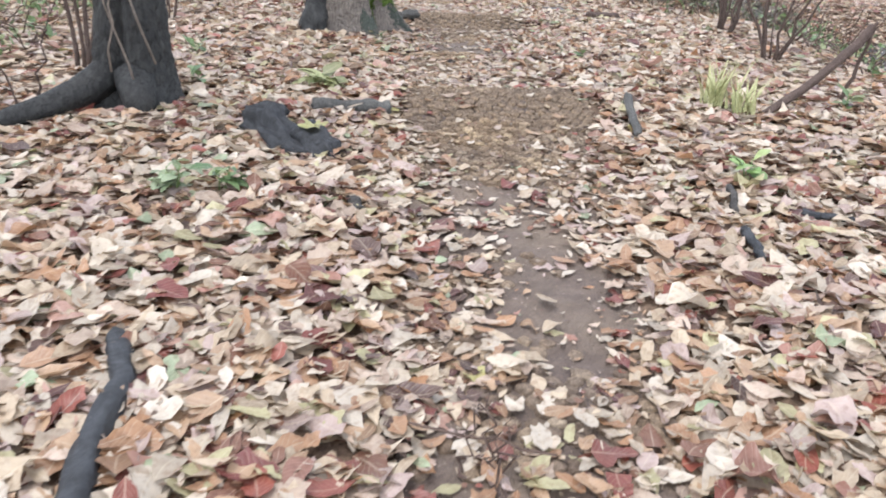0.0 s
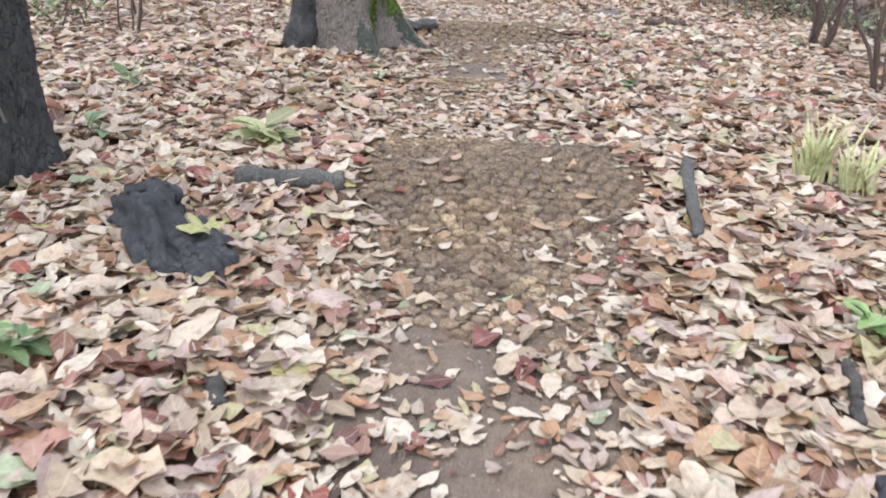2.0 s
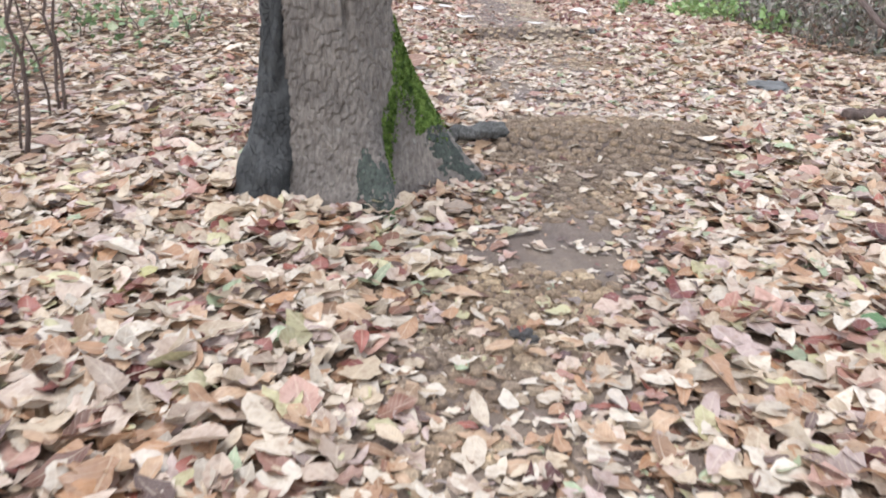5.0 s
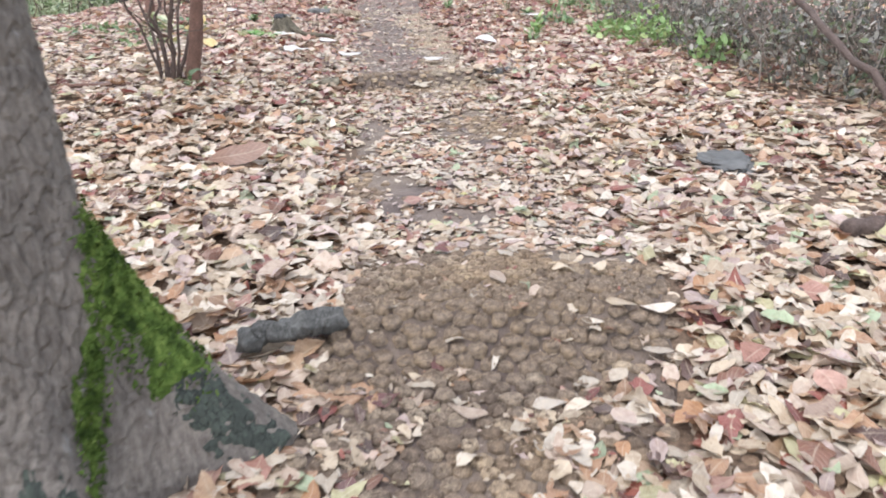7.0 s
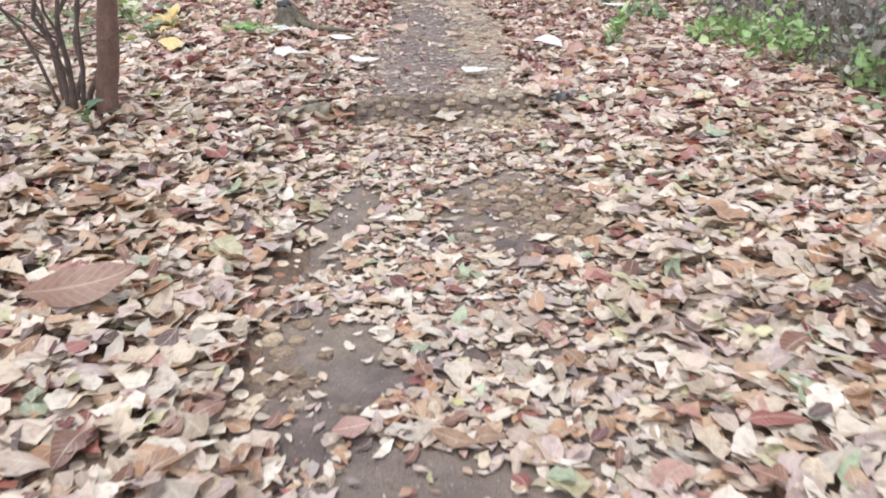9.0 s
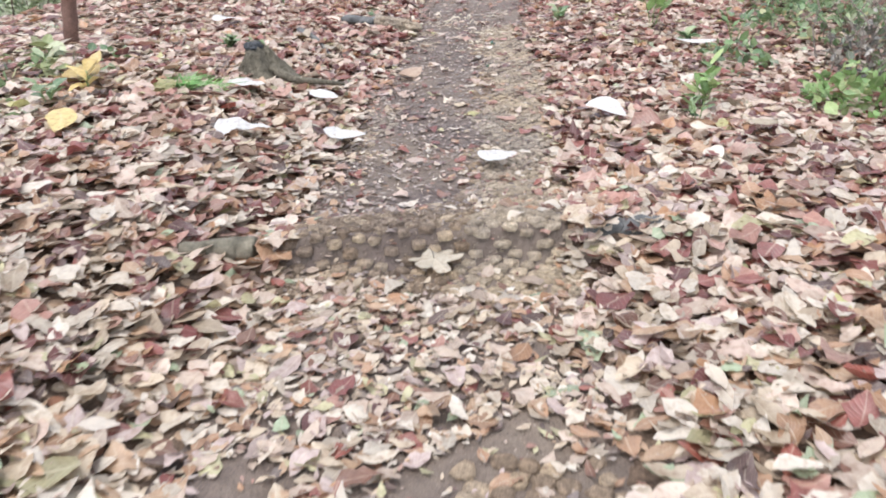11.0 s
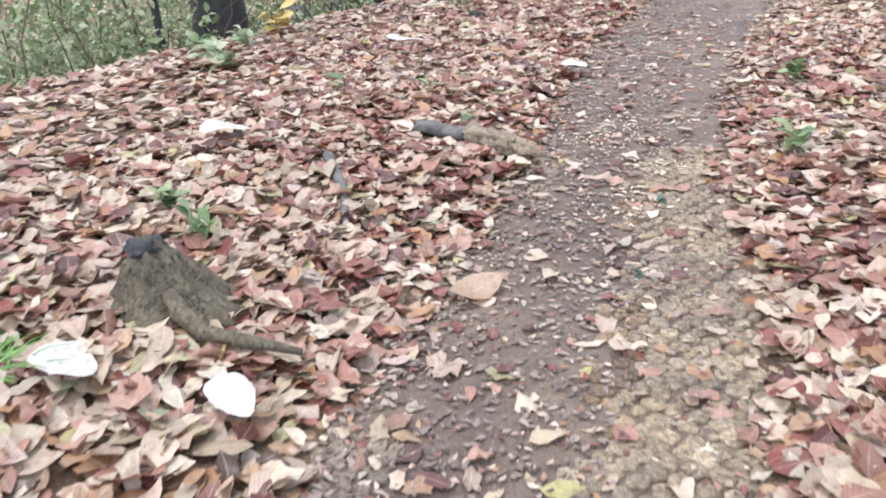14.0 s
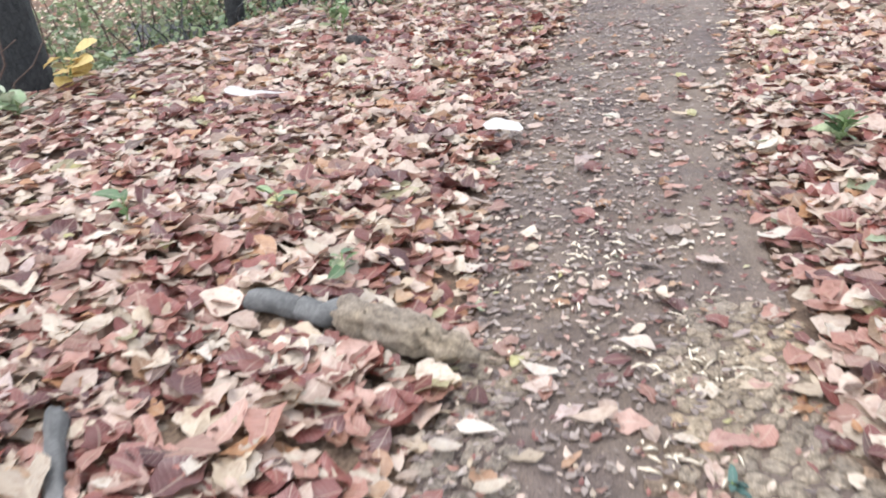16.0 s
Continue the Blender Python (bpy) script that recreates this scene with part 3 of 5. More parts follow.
def leaf_arrays(p, yaw, pitch, roll, length, width, curl, fold, kind, stations=4, jag=0.1):
    """Vertices, faces and uv of many leaves at once: a folded, curled blade each, with a wavy, ruffled edge."""
    n = len(yaw)
    s = np.linspace(0, 1, stations + 2)
    inner = s[1:-1]
    prof = np.stack([np.sin(math.pi * inner ** 0.85) ** 0.8, np.sin(math.pi * inner ** 1.35) ** 0.75, np.sin(math.pi * inner ** 0.6) ** 0.62])[kind]
    prof = prof * (1 + rng.normal(0, jag * 0.8, prof.shape))
    rows = []
    wig = rng.normal(0, 1, (n, 2))
    waves = rng.uniform(6, 15, n)
    phase = rng.uniform(0, 6.28, (n, 2))
    ruffle = np.abs(rng.normal(0, 1.0, n)) * jag * 1.3
    fine = stations > 4

    def station(sv, w):
        side = (w > 0).astype(int)
        x = (sv - 0.5) * length
        y = w * width / 2 + wig[:, 0] * 0.06 * length * np.sin(3.0 * sv)
        z = fold * np.abs(w) * width / 2 + curl * (sv - 0.5) ** 2 * length + wig[:, 1] * 0.05 * length * np.sin(4.2 * sv + w)
        if fine:
            z = z + ruffle * width * np.abs(w) * np.sin(waves * sv + phase[np.arange(n), side])
        return np.stack([x, y, z], -1)
    zero = np.zeros(n)
    rows.append(station(0.0, zero))
    uvs = [(0.0, 0.5)]
    for i, sv in enumerate(inner):
        for sgn in (-1, 0, 1):
            w = sgn * prof[:, i] * (1 + (rng.normal(0, jag, n) if sgn else 0))
            rows.append(station(sv, w))
            uvs.append((sv, 0.5 + 0.5 * sgn))
    rows.append(station(1.0, zero))
    uvs.append((1.0, 0.5))
    v = np.stack(rows, 1)
    nv = v.shape[1]
    f = [(0, 2, 1, 1), (0, 3, 2, 2)]
    for i in range(stations - 1):
        a = 1 + 3 * i
        f += [(a, a + 1, a + 4, a + 3), (a + 1, a + 2, a + 5, a + 4)]
    a = 1 + 3 * (stations - 1)
    f += [(a, a + 1, nv - 1, nv - 1), (a + 1, a + 2, nv - 1, nv - 1)]
    f = np.array(f)
    cz, sz, cp, sp, cr, sr = np.cos(yaw), np.sin(yaw), np.cos(pitch), np.sin(pitch), np.cos(roll), np.sin(roll)
    R = np.empty((n, 3, 3))
    R[:, 0, 0], R[:, 0, 1], R[:, 0, 2] = cz * cp, cz * sp * sr - sz * cr, cz * sp * cr + sz * sr
    R[:, 1, 0], R[:, 1, 1], R[:, 1, 2] = sz * cp, sz * sp * sr + cz * cr, sz * sp * cr - cz * sr
    R[:, 2, 0], R[:, 2, 1], R[:, 2, 2] = -sp, cp * sr, cp * cr
    v = np.einsum("nij,nvj->nvi", R, v) + p[:, None, :]
    faces = (f[None] + (np.arange(n) * nv)[:, None, None]).reshape(-1, 4)
    return v.reshape(-1, 3), faces, np.tile(np.array(uvs), (n, 1))


tuft_shapes = [raw_mesh("tuft", *tuft_arrays(np.zeros((1, 3)), np.array([0.03])), [mat_tuft]) for i in range(10)]
for mt, pick, lab in ((mat_tuft, lambda x, y: ~tan_side(x, y), "knotted brown coir tufts of the mat"), (mat_tuft_tan, tan_side, "knotted pale tan coir tufts of the mat")):
    tx, ty, tk = tuft_rows(pick)
    th = (0.013 if mt is mat_tuft_tan else 0.023) * (0.3 + 0.7 * tk) * rng.uniform(0.6, 1.35, len(tx)) * (1 - 0.35 * smooth(14.0, 14.6, ty))
    single = np.zeros(len(tx), bool)
    if mt is mat_tuft:
        # the tufts on the first two humps, one by one
        off = np.min([np.abs(ty + 0.1 - np.interp(tx, [q[0], q[2]], [q[1], q[3]])) for q in HUMPS[:2]], 0)
        single[np.argsort(off)[:290]] = True
        for i in np.nonzero(single)[0]:
            one_ = new("tuft", tuft_shapes[i % 10])
            one_.parent = path
            one_.matrix_local = pose(tx[i], ty[i], land1(tx[i], ty[i]), 0, 0, float(i * 47 % 360)) @ Matrix.Diagonal((1, 1, th[i] / 0.03, 1))
    # loose fibres that splay from each knot
    shag = np.nonzero(tk > 0.4)[0].repeat(13)
    n = len(shag)
    ang, out = rng.uniform(0, 6.28, n), rng.uniform(0.006, 0.03, n)
    fx, fy = tx[shag] + out * np.cos(ang), ty[shag] + out * np.sin(ang)
    fp = np.stack([fx, fy, land(fx, fy) + 0.006 + th[shag] * (1.05 - (out / 0.042) ** 2)], -1)
    fl = rng.uniform(0.015, 0.04, n)
    fv, ff, fu = leaf_arrays(fp, ang + rng.normal(0, 0.5, n), rng.uniform(0.0, 0.55, n), rng.normal(0, 0.3, n), fl, rng.uniform(0.0025, 0.008, n), rng.normal(-0.3, 0.3, n), rng.normal(0.2, 0.2, n), rng.integers(0, 3, n), 1)
    fibre = new("coir_fibres", raw_mesh("coir_fibres", fv, ff, [mt], fu))
    fibre.parent = path
    tagged(fibre, "loose coir fibres of the mat", kind="stuff")
    tx, ty, th = tx[~single], ty[~single], th[~single]
    tv, tf = tuft_arrays(np.stack([tx, ty, land(tx, ty)], -1), th)
    tuft_ob = new("coir_tufts", raw_mesh("coir_tufts", tv, tf, [mt]))
    tuft_ob.parent = path
    tagged(tuft_ob, lab, kind="stuff")


def litter(x, y, big, stations, thick=0.036, tilt=0.165, broad=0.0):
    n = len(x)
    length = np.clip(rng.normal(big, big * 0.32, n), big * 0.38, big * 1.8)
    ratio = np.clip(rng.normal(0.45 + broad, 0.11, n), 0.24, 0.9)
    c = cover(x, y)
    length = length * (0.66 + 0.34 * smooth(0.55, 0.95, c))
    width = length * ratio
    level = rng.random(n) ** 0.8
    c = cover(x, y)
    z = land(x, y) + 0.012 + thick * level * np.clip(c, 0.1, 1) * np.where(c < 0.7, 0.5, 1.0)
    t = tilt * np.where(c < 0.7, 0.35, 1.0)
    p = np.stack([x, y, z], -1)
    return leaf_arrays(p, rng.uniform(0, 2 * math.pi, n), rng.normal(0, 1, n) * t, rng.normal(0, 1, n) * t, length, width,
                       np.abs(rng.normal(0.15, 0.32, n)) * np.where(rng.random(n) < 0.6, 1, -0.7), rng.normal(0.06, 0.26, n), rng.integers(0, 3, n), stations)


def russet_share(x, y):
    return np.clip(0.08 + 0.64 * smooth(13.0, 20.0, y + 0.8 * wobble(x, y, 0.9, 4.0)), 0, 0.86)


def near_path(x, y):
    return np.abs(x - path_x(y)) < 2.9


def faded(x, y):
    """Thins the litter towards its outer rim, unevenly."""
    rim = np.minimum(np.minimum(x + 11, 9 - x), np.minimum(y + 5, 36 - y)) + 1.2 * wobble(x, y, 0.8, 6.0)
    return rng.random(len(x)) < smooth(0.2, 2.6, rim)


def off_path(x, y):
    return faded(x, y) & (np.abs(x - path_x(y)) >= 2.9) & ~((x < -7.3) & (y > 16.5) & (y < 27)) & ~((x > 4.7) & (x < 7.2) & (y < 13))


batches = [(-6, 4, 0.8, 9, LEAVES, near_path, 0.135, 7), (-6, 4, 9, 18, LEAVES, near_path, 0.128, 6), (-7, 2, 18, 25, LEAVES * 1.1, near_path, 0.118, 6),
           (-11, 9, 0.8, 25, LEAVES * 0.42, off_path, 0.12, 2), (-13, 9, 25, 36, LEAVES * 0.27, faded, 0.12, 2), (-11, 9, -5, 0.8, 80, faded, 0.12, 2)]
pale_parts, russet_parts, trodden_parts = [], [], []
for x0, x1, y0, y1, dens, lim, big, st in batches:
    x, y = scatter(x0, x1, y0, y1, dens, True, lim)
    rus = rng.random(len(x)) < russet_share(x, y)
    for sel, store, broad in ((~rus, pale_parts, 0.0), (rus, russet_parts, 0.17)):
        if sel.any():
            store.append(litter(x[sel], y[sel], big, st, broad=broad))
# crumbs of leaf trodden into the path
cy_ = rng.uniform(1.5, 30, 26000)
cx_ = path_x(cy_) + rng.uniform(-1, 1, 26000) * path_half(cy_) * 0.95
late = smooth(12, 17, cy_)
keep_ = rng.random(26000) < 0.25 + 0.45 * late
keep_ &= rng.random(26000) < 0.25 + 0.75 * smooth(0.0, 0.3, cover(cx_, cy_))
dark_ = keep_ & (rng.random(26000) < 0.15 + 0.72 * late)
pale_ = keep_ & ~dark_
russet_parts.append(litter(cx_[dark_], cy_[dark_], 0.046, 2, 0.012, 0.2))
pale_parts.append(litter(cx_[pale_], cy_[pale_], 0.05, 2, 0.012, 0.2))

# flat trodden pieces that pave the path between the humps and past the last one
for y0, y1, u0, u1, n, size, red in ((14.9, 27.0, -1.0, 0.35, 10500, 0.05, 0.62), (10.9, 15.0, -0.95, 0.95, 3800, 0.085, 0.12), (6.7, 9.4, -0.9, 0.9, 900, 0.08, 0.12), (15.6, 27.0, 0.3, 1.0, 800, 0.045, 0.4)):
    yy = rng.uniform(y0, y1, n)
    xx = path_x(yy) + rng.uniform(u0, u1, n) * path_half(yy)
    ok = rng.random(n) < 0.1 + 0.9 * smooth(0.02 if y0 > 14 else 0.18, 0.16 if y0 > 14 else 0.5, cover(xx, yy))
    sel = ok & (rng.random(n) < red)
    oth = ok & ~sel
    trodden_parts.append(litter(xx[sel], yy[sel], size, 2, 0.005, 0.09))
    (trodden_parts if y0 > 14 else pale_parts).append(litter(xx[oth], yy[oth], size, 2, 0.005, 0.09))


def joined(parts):
    vs, fs, us, n = [], [], [], 0
    for v, f, u in parts:
        vs.append(v)
        fs.append(f + n)
        us.append(u)
        n += len(v)
    return np.concatenate(vs), np.concatenate(fs), np.concatenate(us)


litters = []
for nm, parts, mt, lab in (("leaf_litter", pale_parts, mat_pale, "pale cream and tan fallen leaves covering the ground"),
                           ("leaf_litter", russet_parts, mat_russet, "russet and brown fallen leaves covering the ground"),
                           ("trodden_leaves", trodden_parts, mat_trodden, "dull trodden leaf pieces pressed into the path")):
    v, f, u = joined(parts)
    litters.append(tagged(new(nm, raw_mesh(nm, v, f, [mt], u)), lab, "fallen leaves", kind="stuff"))


# ---- helpers for things ----
def part(name, me, parent, label=""):
    ob = new(name, me)
    ob.parent = parent
    if label:
        ob["label"] = label
    return ob


def empty(name, x, y, z, label, category, group="", kind=""):
    ob = new(name)
    ob.location = (x, y, z)
    ob.empty_display_size = 0.1
    return tagged(ob, label, category, group, kind)


def tube(pts, radii, seg=8, rough=0.0, seed=0):
    """Vertices and faces of a bent, tapered, closed tube."""
    pts = [Vector(p) for p in pts]
    r = random.Random(seed)
    verts, faces = [], []
    ref = Vector((0.31, 0.87, 0.38))
    for i, p in enumerate(pts):
        d = (pts[min(i + 1, len(pts) - 1)] - pts[max(i - 1, 0)]).normalized()
        a = d.cross(ref)
        if a.length < 0.1:
            a = d.cross(Vector((1, 0, 0)))
        a.normalize()
        b = d.cross(a)
        for k in range(seg):
            t = 2 * math.pi * k / seg
            verts.append(p + (a * math.cos(t) + b * math.sin(t)) * radii[i] * (1 + r.uniform(-rough, rough)))
    for i in range(len(pts) - 1):
        for k in range(seg):
            j = (k + 1) % seg
            faces.append((i * seg + k, i * seg + j, (i + 1) * seg + j, (i + 1) * seg + k))
    n = len(verts)
    verts += [pts[0], pts[-1]]
    for k in range(seg):
        j = (k + 1) % seg
        faces.append((n, j, k, k))
        faces.append((n + 1, (len(pts) - 1) * seg + k, (len(pts) - 1) * seg + j, (len(pts) - 1) * seg + j))
    return np.array([tuple(v) for v in verts]), np.array(faces)


def bend(a, b, n=7, sag=0.0, jitter=0.02, seed=0):
    """Points from a to b, bowed by sag and uneven by jitter."""
    r = random.Random(seed)
    a, b = Vector(a), Vector(b)
    out = []
    for i in range(n):
        t = i / (n - 1)
        p = a.lerp(b, t) + Vector((0, 0, sag * 4 * t * (1 - t)))
        if 0 < i < n - 1:
            p += Vector((r.uniform(-1, 1), r.uniform(-1, 1), r.uniform(-1, 1))) * jitter
        out.append(p)
    return out


def taper(r0, r1, n):
    return [r0 + (r1 - r0) * i / (n - 1) for i in range(n)]


def tube_mesh(name, pts, radii, mt, seg=8, rough=0.06, seed=0):
    v, f = tube(pts, radii, seg, rough, seed)
    return raw_mesh(name, v, f, [mt])


def rough_mesh(name, pts, radii, mt, rough=0.2, seed=0, seg=20, steps=4):
    """A bent piece of wood with grooves along it, knots and broken ends."""
    pts = [Vector(p) for p in pts]
    fine, rad = [], []
    for i in range(len(pts) - 1):
        for k in range(steps):
            t = k / steps
            fine.append(pts[i].lerp(pts[i + 1], t))
            rad.append(radii[i] * (1 - t) + radii[i + 1] * t)
    fine.append(pts[-1])
    rad.append(radii[-1])
    v, f = tube(fine, rad, seg, 0.0, seed)
    n = len(fine)
    off = Vector((seed * 2.3, seed * 5.1, seed * 1.7))
    for i in range(n):
        ends = 1.0 if i in (0, n - 1) else 0.0
        d = (fine[min(i + 1, n - 1)] - fine[max(i - 1, 0)]).normalized()
        for k in range(seg):
            p = Vector(v[i * seg + k])
            out = (p - fine[i]) / max(rad[i], 1e-4)
            a = 2 * math.pi * k / seg
            g = noise.noise(Vector((math.cos(a) * 2.2, math.sin(a) * 2.2, i * 0.12)) + off) + 0.6 * noise.noise(p * (1.2 / max(rad[i], 0.01)) + off)
            p = p + out * rad[i] * rough * g - out * rad[i] * 0.12 * ends
            p = p + d * ends * rad[i] * 0.5 * noise.noise(out * 1.7 + off)
            v[i * seg + k] = tuple(p)
    return raw_mesh(name, v, f, [mt])


def trunk_mesh(name, height, r_of, lean, mt, rings, seg, plates=0.0):
    """A trunk: r_of(angle, z) is the radius; lean(z) gives the axis; plates is the depth of the bark's relief."""
    zs = np.concatenate([np.linspace(-0.25, 1.6, rings), np.linspace(1.7, height, 16)])
    ang = np.linspace(0, 2 * math.pi, seg, endpoint=False)
    verts = []
    for z in zs:
        ax, ay = lean(z)
        for a in ang:
            r = r_of(a, z)
            if plates and z < 1.65:
                q = Vector((math.cos(a) * r * 33, math.sin(a) * r * 33, z * 15))
                q += noise.noise_vector(q * 0.6) * 0.8
                dist, near = noise.voronoi(q)
                # each flake stands off at its lower edge and on one side
                tip = near[0].z - q.z + 0.7 * ((q.x - near[0].x) * -math.sin(a) + (q.y - near[0].y) * math.cos(a))
                r += plates * (0.8 * min((dist[1] - dist[0]) * 3.0, 1.0) + 0.9 * max(-0.8, min(0.8, tip)) - 0.5) + plates * 0.35 * noise.noise(q * 3)
            verts.append((ax + r * math.cos(a), ay + r * math.sin(a), z))
    n, m = len(zs), seg
    i = np.arange(n * m).reshape(n, m)
    j = np.roll(i, -1, 1)
    faces = np.stack([i[:-1], j[:-1], j[1:], i[1:]], -1).reshape(-1, 4)
    return raw_mesh(name, np.array(verts), faces, [mt])


def lump_mesh(name, size, mt, seed=0, rough=0.25, detail=4):
    """An uneven stone or lump."""
    bm = bmesh.new()
    bmesh.ops.create_icosphere(bm, subdivisions=detail, radius=1)
    off = Vector((seed * 3.7, seed * 1.9, seed))
    for v in bm.verts:
        k = 1 + rough * noise.noise(v.co * 1.6 + off) + rough * 0.4 * noise.noise(v.co * 5 + off)
        v.co = Vector((v.co.x * size[0] * k, v.co.y * size[1] * k, v.co.z * size[2] * k))
    for fc in bm.faces:
        fc.smooth = True
    me = bpy.data.meshes.new(name)
    bm.to_mesh(me)
    bm.free()
    me.materials.append(mt)
    return me


def blade_mesh(name, length, width, curl, fold, kind, mt, stations=6, jag=0.03):
    """One leaf blade along +x from its stalk end."""
    one = np.array
    v, f, u = leaf_arrays(one([[length / 2, 0, 0]]), one([0.0]), one([0.0]), one([0.0]), one([length]), one([width]), one([curl]), one([fold]), one([kind]), stations, jag)
    return raw_mesh(name, v, f, [mt], u)


# ---- trees ----
def limbs(tree, base, top, mt, seed, count=7, reach=2.6, leaf_mt=None):
    """Limbs and a thin autumn crown on a trunk that ends at top."""
    r = random.Random(seed)
    tips = []
    for i in range(count):
        t = r.uniform(0.45, 0.98)
        a = r.uniform(0, 2 * math.pi)
        p0 = Vector(base).lerp(Vector(top), t)
        p1 = p0 + Vector((math.cos(a), math.sin(a), 0)) * reach * r.uniform(0.6, 1.1) + Vector((0, 0, r.uniform(0.6, 2.0)))
        pts = bend(p0, p1, 8, -0.15, 0.08, seed + i)
        part("limb", tube_mesh("limb", pts, taper(0.09 * (1.15 - t * 0.6), 0.015, 8), mt, 7, 0.05, i), tree)
        tips += pts[3:]
    n = 420
    c = np.array([tuple(tips[k % len(tips)]) for k in range(n)]) + rng.normal(0, 0.42, (n, 3))
    v, f, u = leaf_arrays(c, rng.uniform(0, 6.28, n), rng.normal(0, 0.7, n), rng.normal(0, 0.7, n), rng.uniform(0.07, 0.12, n), rng.uniform(0.03, 0.055, n),
                          rng.normal(0.2, 0.2, n), rng.normal(0.2, 0.2, n), rng.integers(0, 3, n), 2)
    crown = part("crown", raw_mesh("crown", v, f, [leaf_mt or mat_pale], u), tree, "thin crown of a few dry leaves")
    crown["kind"] = "stuff"


def flare(a, at, width):
    """1 at the angle at, falling off over width degrees."""
    d = (math.degrees(a) - at + 180) % 360 - 180
    return math.exp(-(d / width) ** 2)


def mossy_tree():
    z0 = land1(-1.17, 9.14)
    tree = empty("mossy_tree", -1.17, 9.14, z0, "thick grey-brown tree trunk with flaky bark, green moss and spreading roots", "tree")

    def r_of(a, z):
        p = max(z, 0.0)
        k = math.exp(-(p / 0.36) ** 2.2)
        low = math.exp(-p / 0.16)
        ridge = max(0.0, 1 - p / 0.85) ** 1.1
        r = 0.272 - 0.008 * p + 0.03 * math.exp(-p / 0.5) + 0.10 * math.exp(-p / 0.2)
        r += 0.31 * ridge * flare(a, 27, 17) + 0.05 * k * flare(a, 22, 30)
        r += k * 0.12 * flare(a, -45, 12) + low * (0.12 * flare(a, -55, 13) + 0.04 * flare(a, -100, 30) + 0.12 * flare(a, 205, 24) + 0.16 * flare(a, 95, 30))
        r -= 0.05 * k * flare(a, -18, 12)
        r += 0.010 * math.sin(3 * a + 1.1) + 0.007 * math.sin(5 * a)
        # a healed seam down the bark
        r -= 0.06 * flare(a, -66 + 9 * math.sin(z * 2.2), 4) * float(smooth(0.62, 1.05, z))
        return max(r, 0.08)

    def axis(z):
        return (-0.042 * max(z, 0), 0.01 * z)

    part("trunk", trunk_mesh("trunk", 6.5, r_of, axis, mat_flaky, 330, 340, 0.0095), tree)
    # the dark wet side stem
    pts = [(-0.31, -0.37, -0.15), (-0.305, -0.31, 0.08), (-0.295, -0.22, 0.3), (-0.28, -0.16, 0.6), (-0.275, -0.14, 1.0), (-0.31, -0.12, 1.7), (-0.37, -0.1, 2.6)]
    part("side_stem", rough_mesh("side_stem", pts, [0.19, 0.16, 0.12, 0.088, 0.076, 0.072, 0.05], mat_bark_wet, 0.28, 4, 48, 12), tree, "wet black side stem grown against the trunk")

    def skin(name, mt, label, a0, a1, zlo, zhi, shape_of, thick, na=90, nz=110):
        """A crust that follows the trunk and sinks into it where its shape ends."""
        verts = []
        for iz in range(nz):
            z = zlo + (zhi - zlo) * iz / (nz - 1)
            for ia in range(na):
                deg = a0 + (a1 - a0) * ia / (na - 1)
                a = radians(deg)
                q = Vector((math.cos(a) * 5, math.sin(a) * 5, z * 5))
                shape = shape_of(deg, z) + 0.75 * noise.noise(q * 1.3) + 0.55 * noise.noise(q * 4.1) + 0.3 * noise.noise(q * 11)
                lift = -0.02 + thick * max(0.0, min(1.0, shape * 1.5)) + 0.35 * thick * noise.noise(q * 9) + 0.2 * thick * noise.noise(q * 25)
                r = r_of(a, z) + lift
                verts.append((axis(z)[0] + r * math.cos(a), axis(z)[1] + r * math.sin(a), z))
        i = np.arange(na * nz).reshape(nz, na)
        faces = np.stack([i[:-1, :-1], i[:-1, 1:], i[1:, 1:], i[1:, :-1]], -1).reshape(-1, 4)
        part(name, raw_mesh(name, np.array(verts), faces, [mt]), tree, label)

    skin("moss_patch", mat_moss, "bright green moss cushion", -75, 60, 0.02, 0.9,
         lambda d, z: 1.05 - ((d - 18) / 20) ** 2 - ((z - 0.56) / 0.31) ** 2, 0.03, 110, 120)
    skin("moss_patch", mat_moss, "bright green moss cushion", -60, 15, -0.02, 0.6,
         lambda d, z: 0.95 - ((d + 6 + 68 * (0.5 - z)) / 12) ** 2 - ((z - 0.3) / 0.26) ** 2, 0.026, 70, 80)
    skin("wet_bark", mat_stain, "dark wet algae-stained bark", -20, 50, -0.1, 0.5,
         lambda d, z: 0.85 - ((d - 17) / 9) ** 2 - ((z - 0.14) / 0.28) ** 2, 0.028, 80, 70)
    skin("wet_bark", mat_stain, "dark wet algae-stained bark", -80, -22, -0.1, 0.42,
         lambda d, z: 1.05 - ((d + 52) / 15) ** 2 - ((z - 0.06) / 0.27) ** 2, 0.028, 60, 60)
    # loose tips that fringe the moss
    n = 5200
    deg, zz = rng.uniform(-38, 48, n), rng.uniform(0.1, 0.88, n)
    m1 = 1.05 - ((deg - 18) / 20) ** 2 - ((zz - 0.56) / 0.31) ** 2
    m2 = 0.95 - ((deg + 6 + 68 * (0.5 - zz)) / 12) ** 2 - ((zz - 0.3) / 0.26) ** 2
    ok = np.maximum(m1, m2) + rng.normal(0, 0.3, n) > 0.15
    deg, zz = deg[ok], zz[ok]
    n = len(deg)
    at = np.array([(axis(z)[0] + (r_of(radians(d), z) + 0.014) * math.cos(radians(d)), axis(z)[1] + (r_of(radians(d), z) + 0.014) * math.sin(radians(d)), z) for d, z in zip(deg, zz)])
    L = rng.uniform(0.012, 0.03, n)
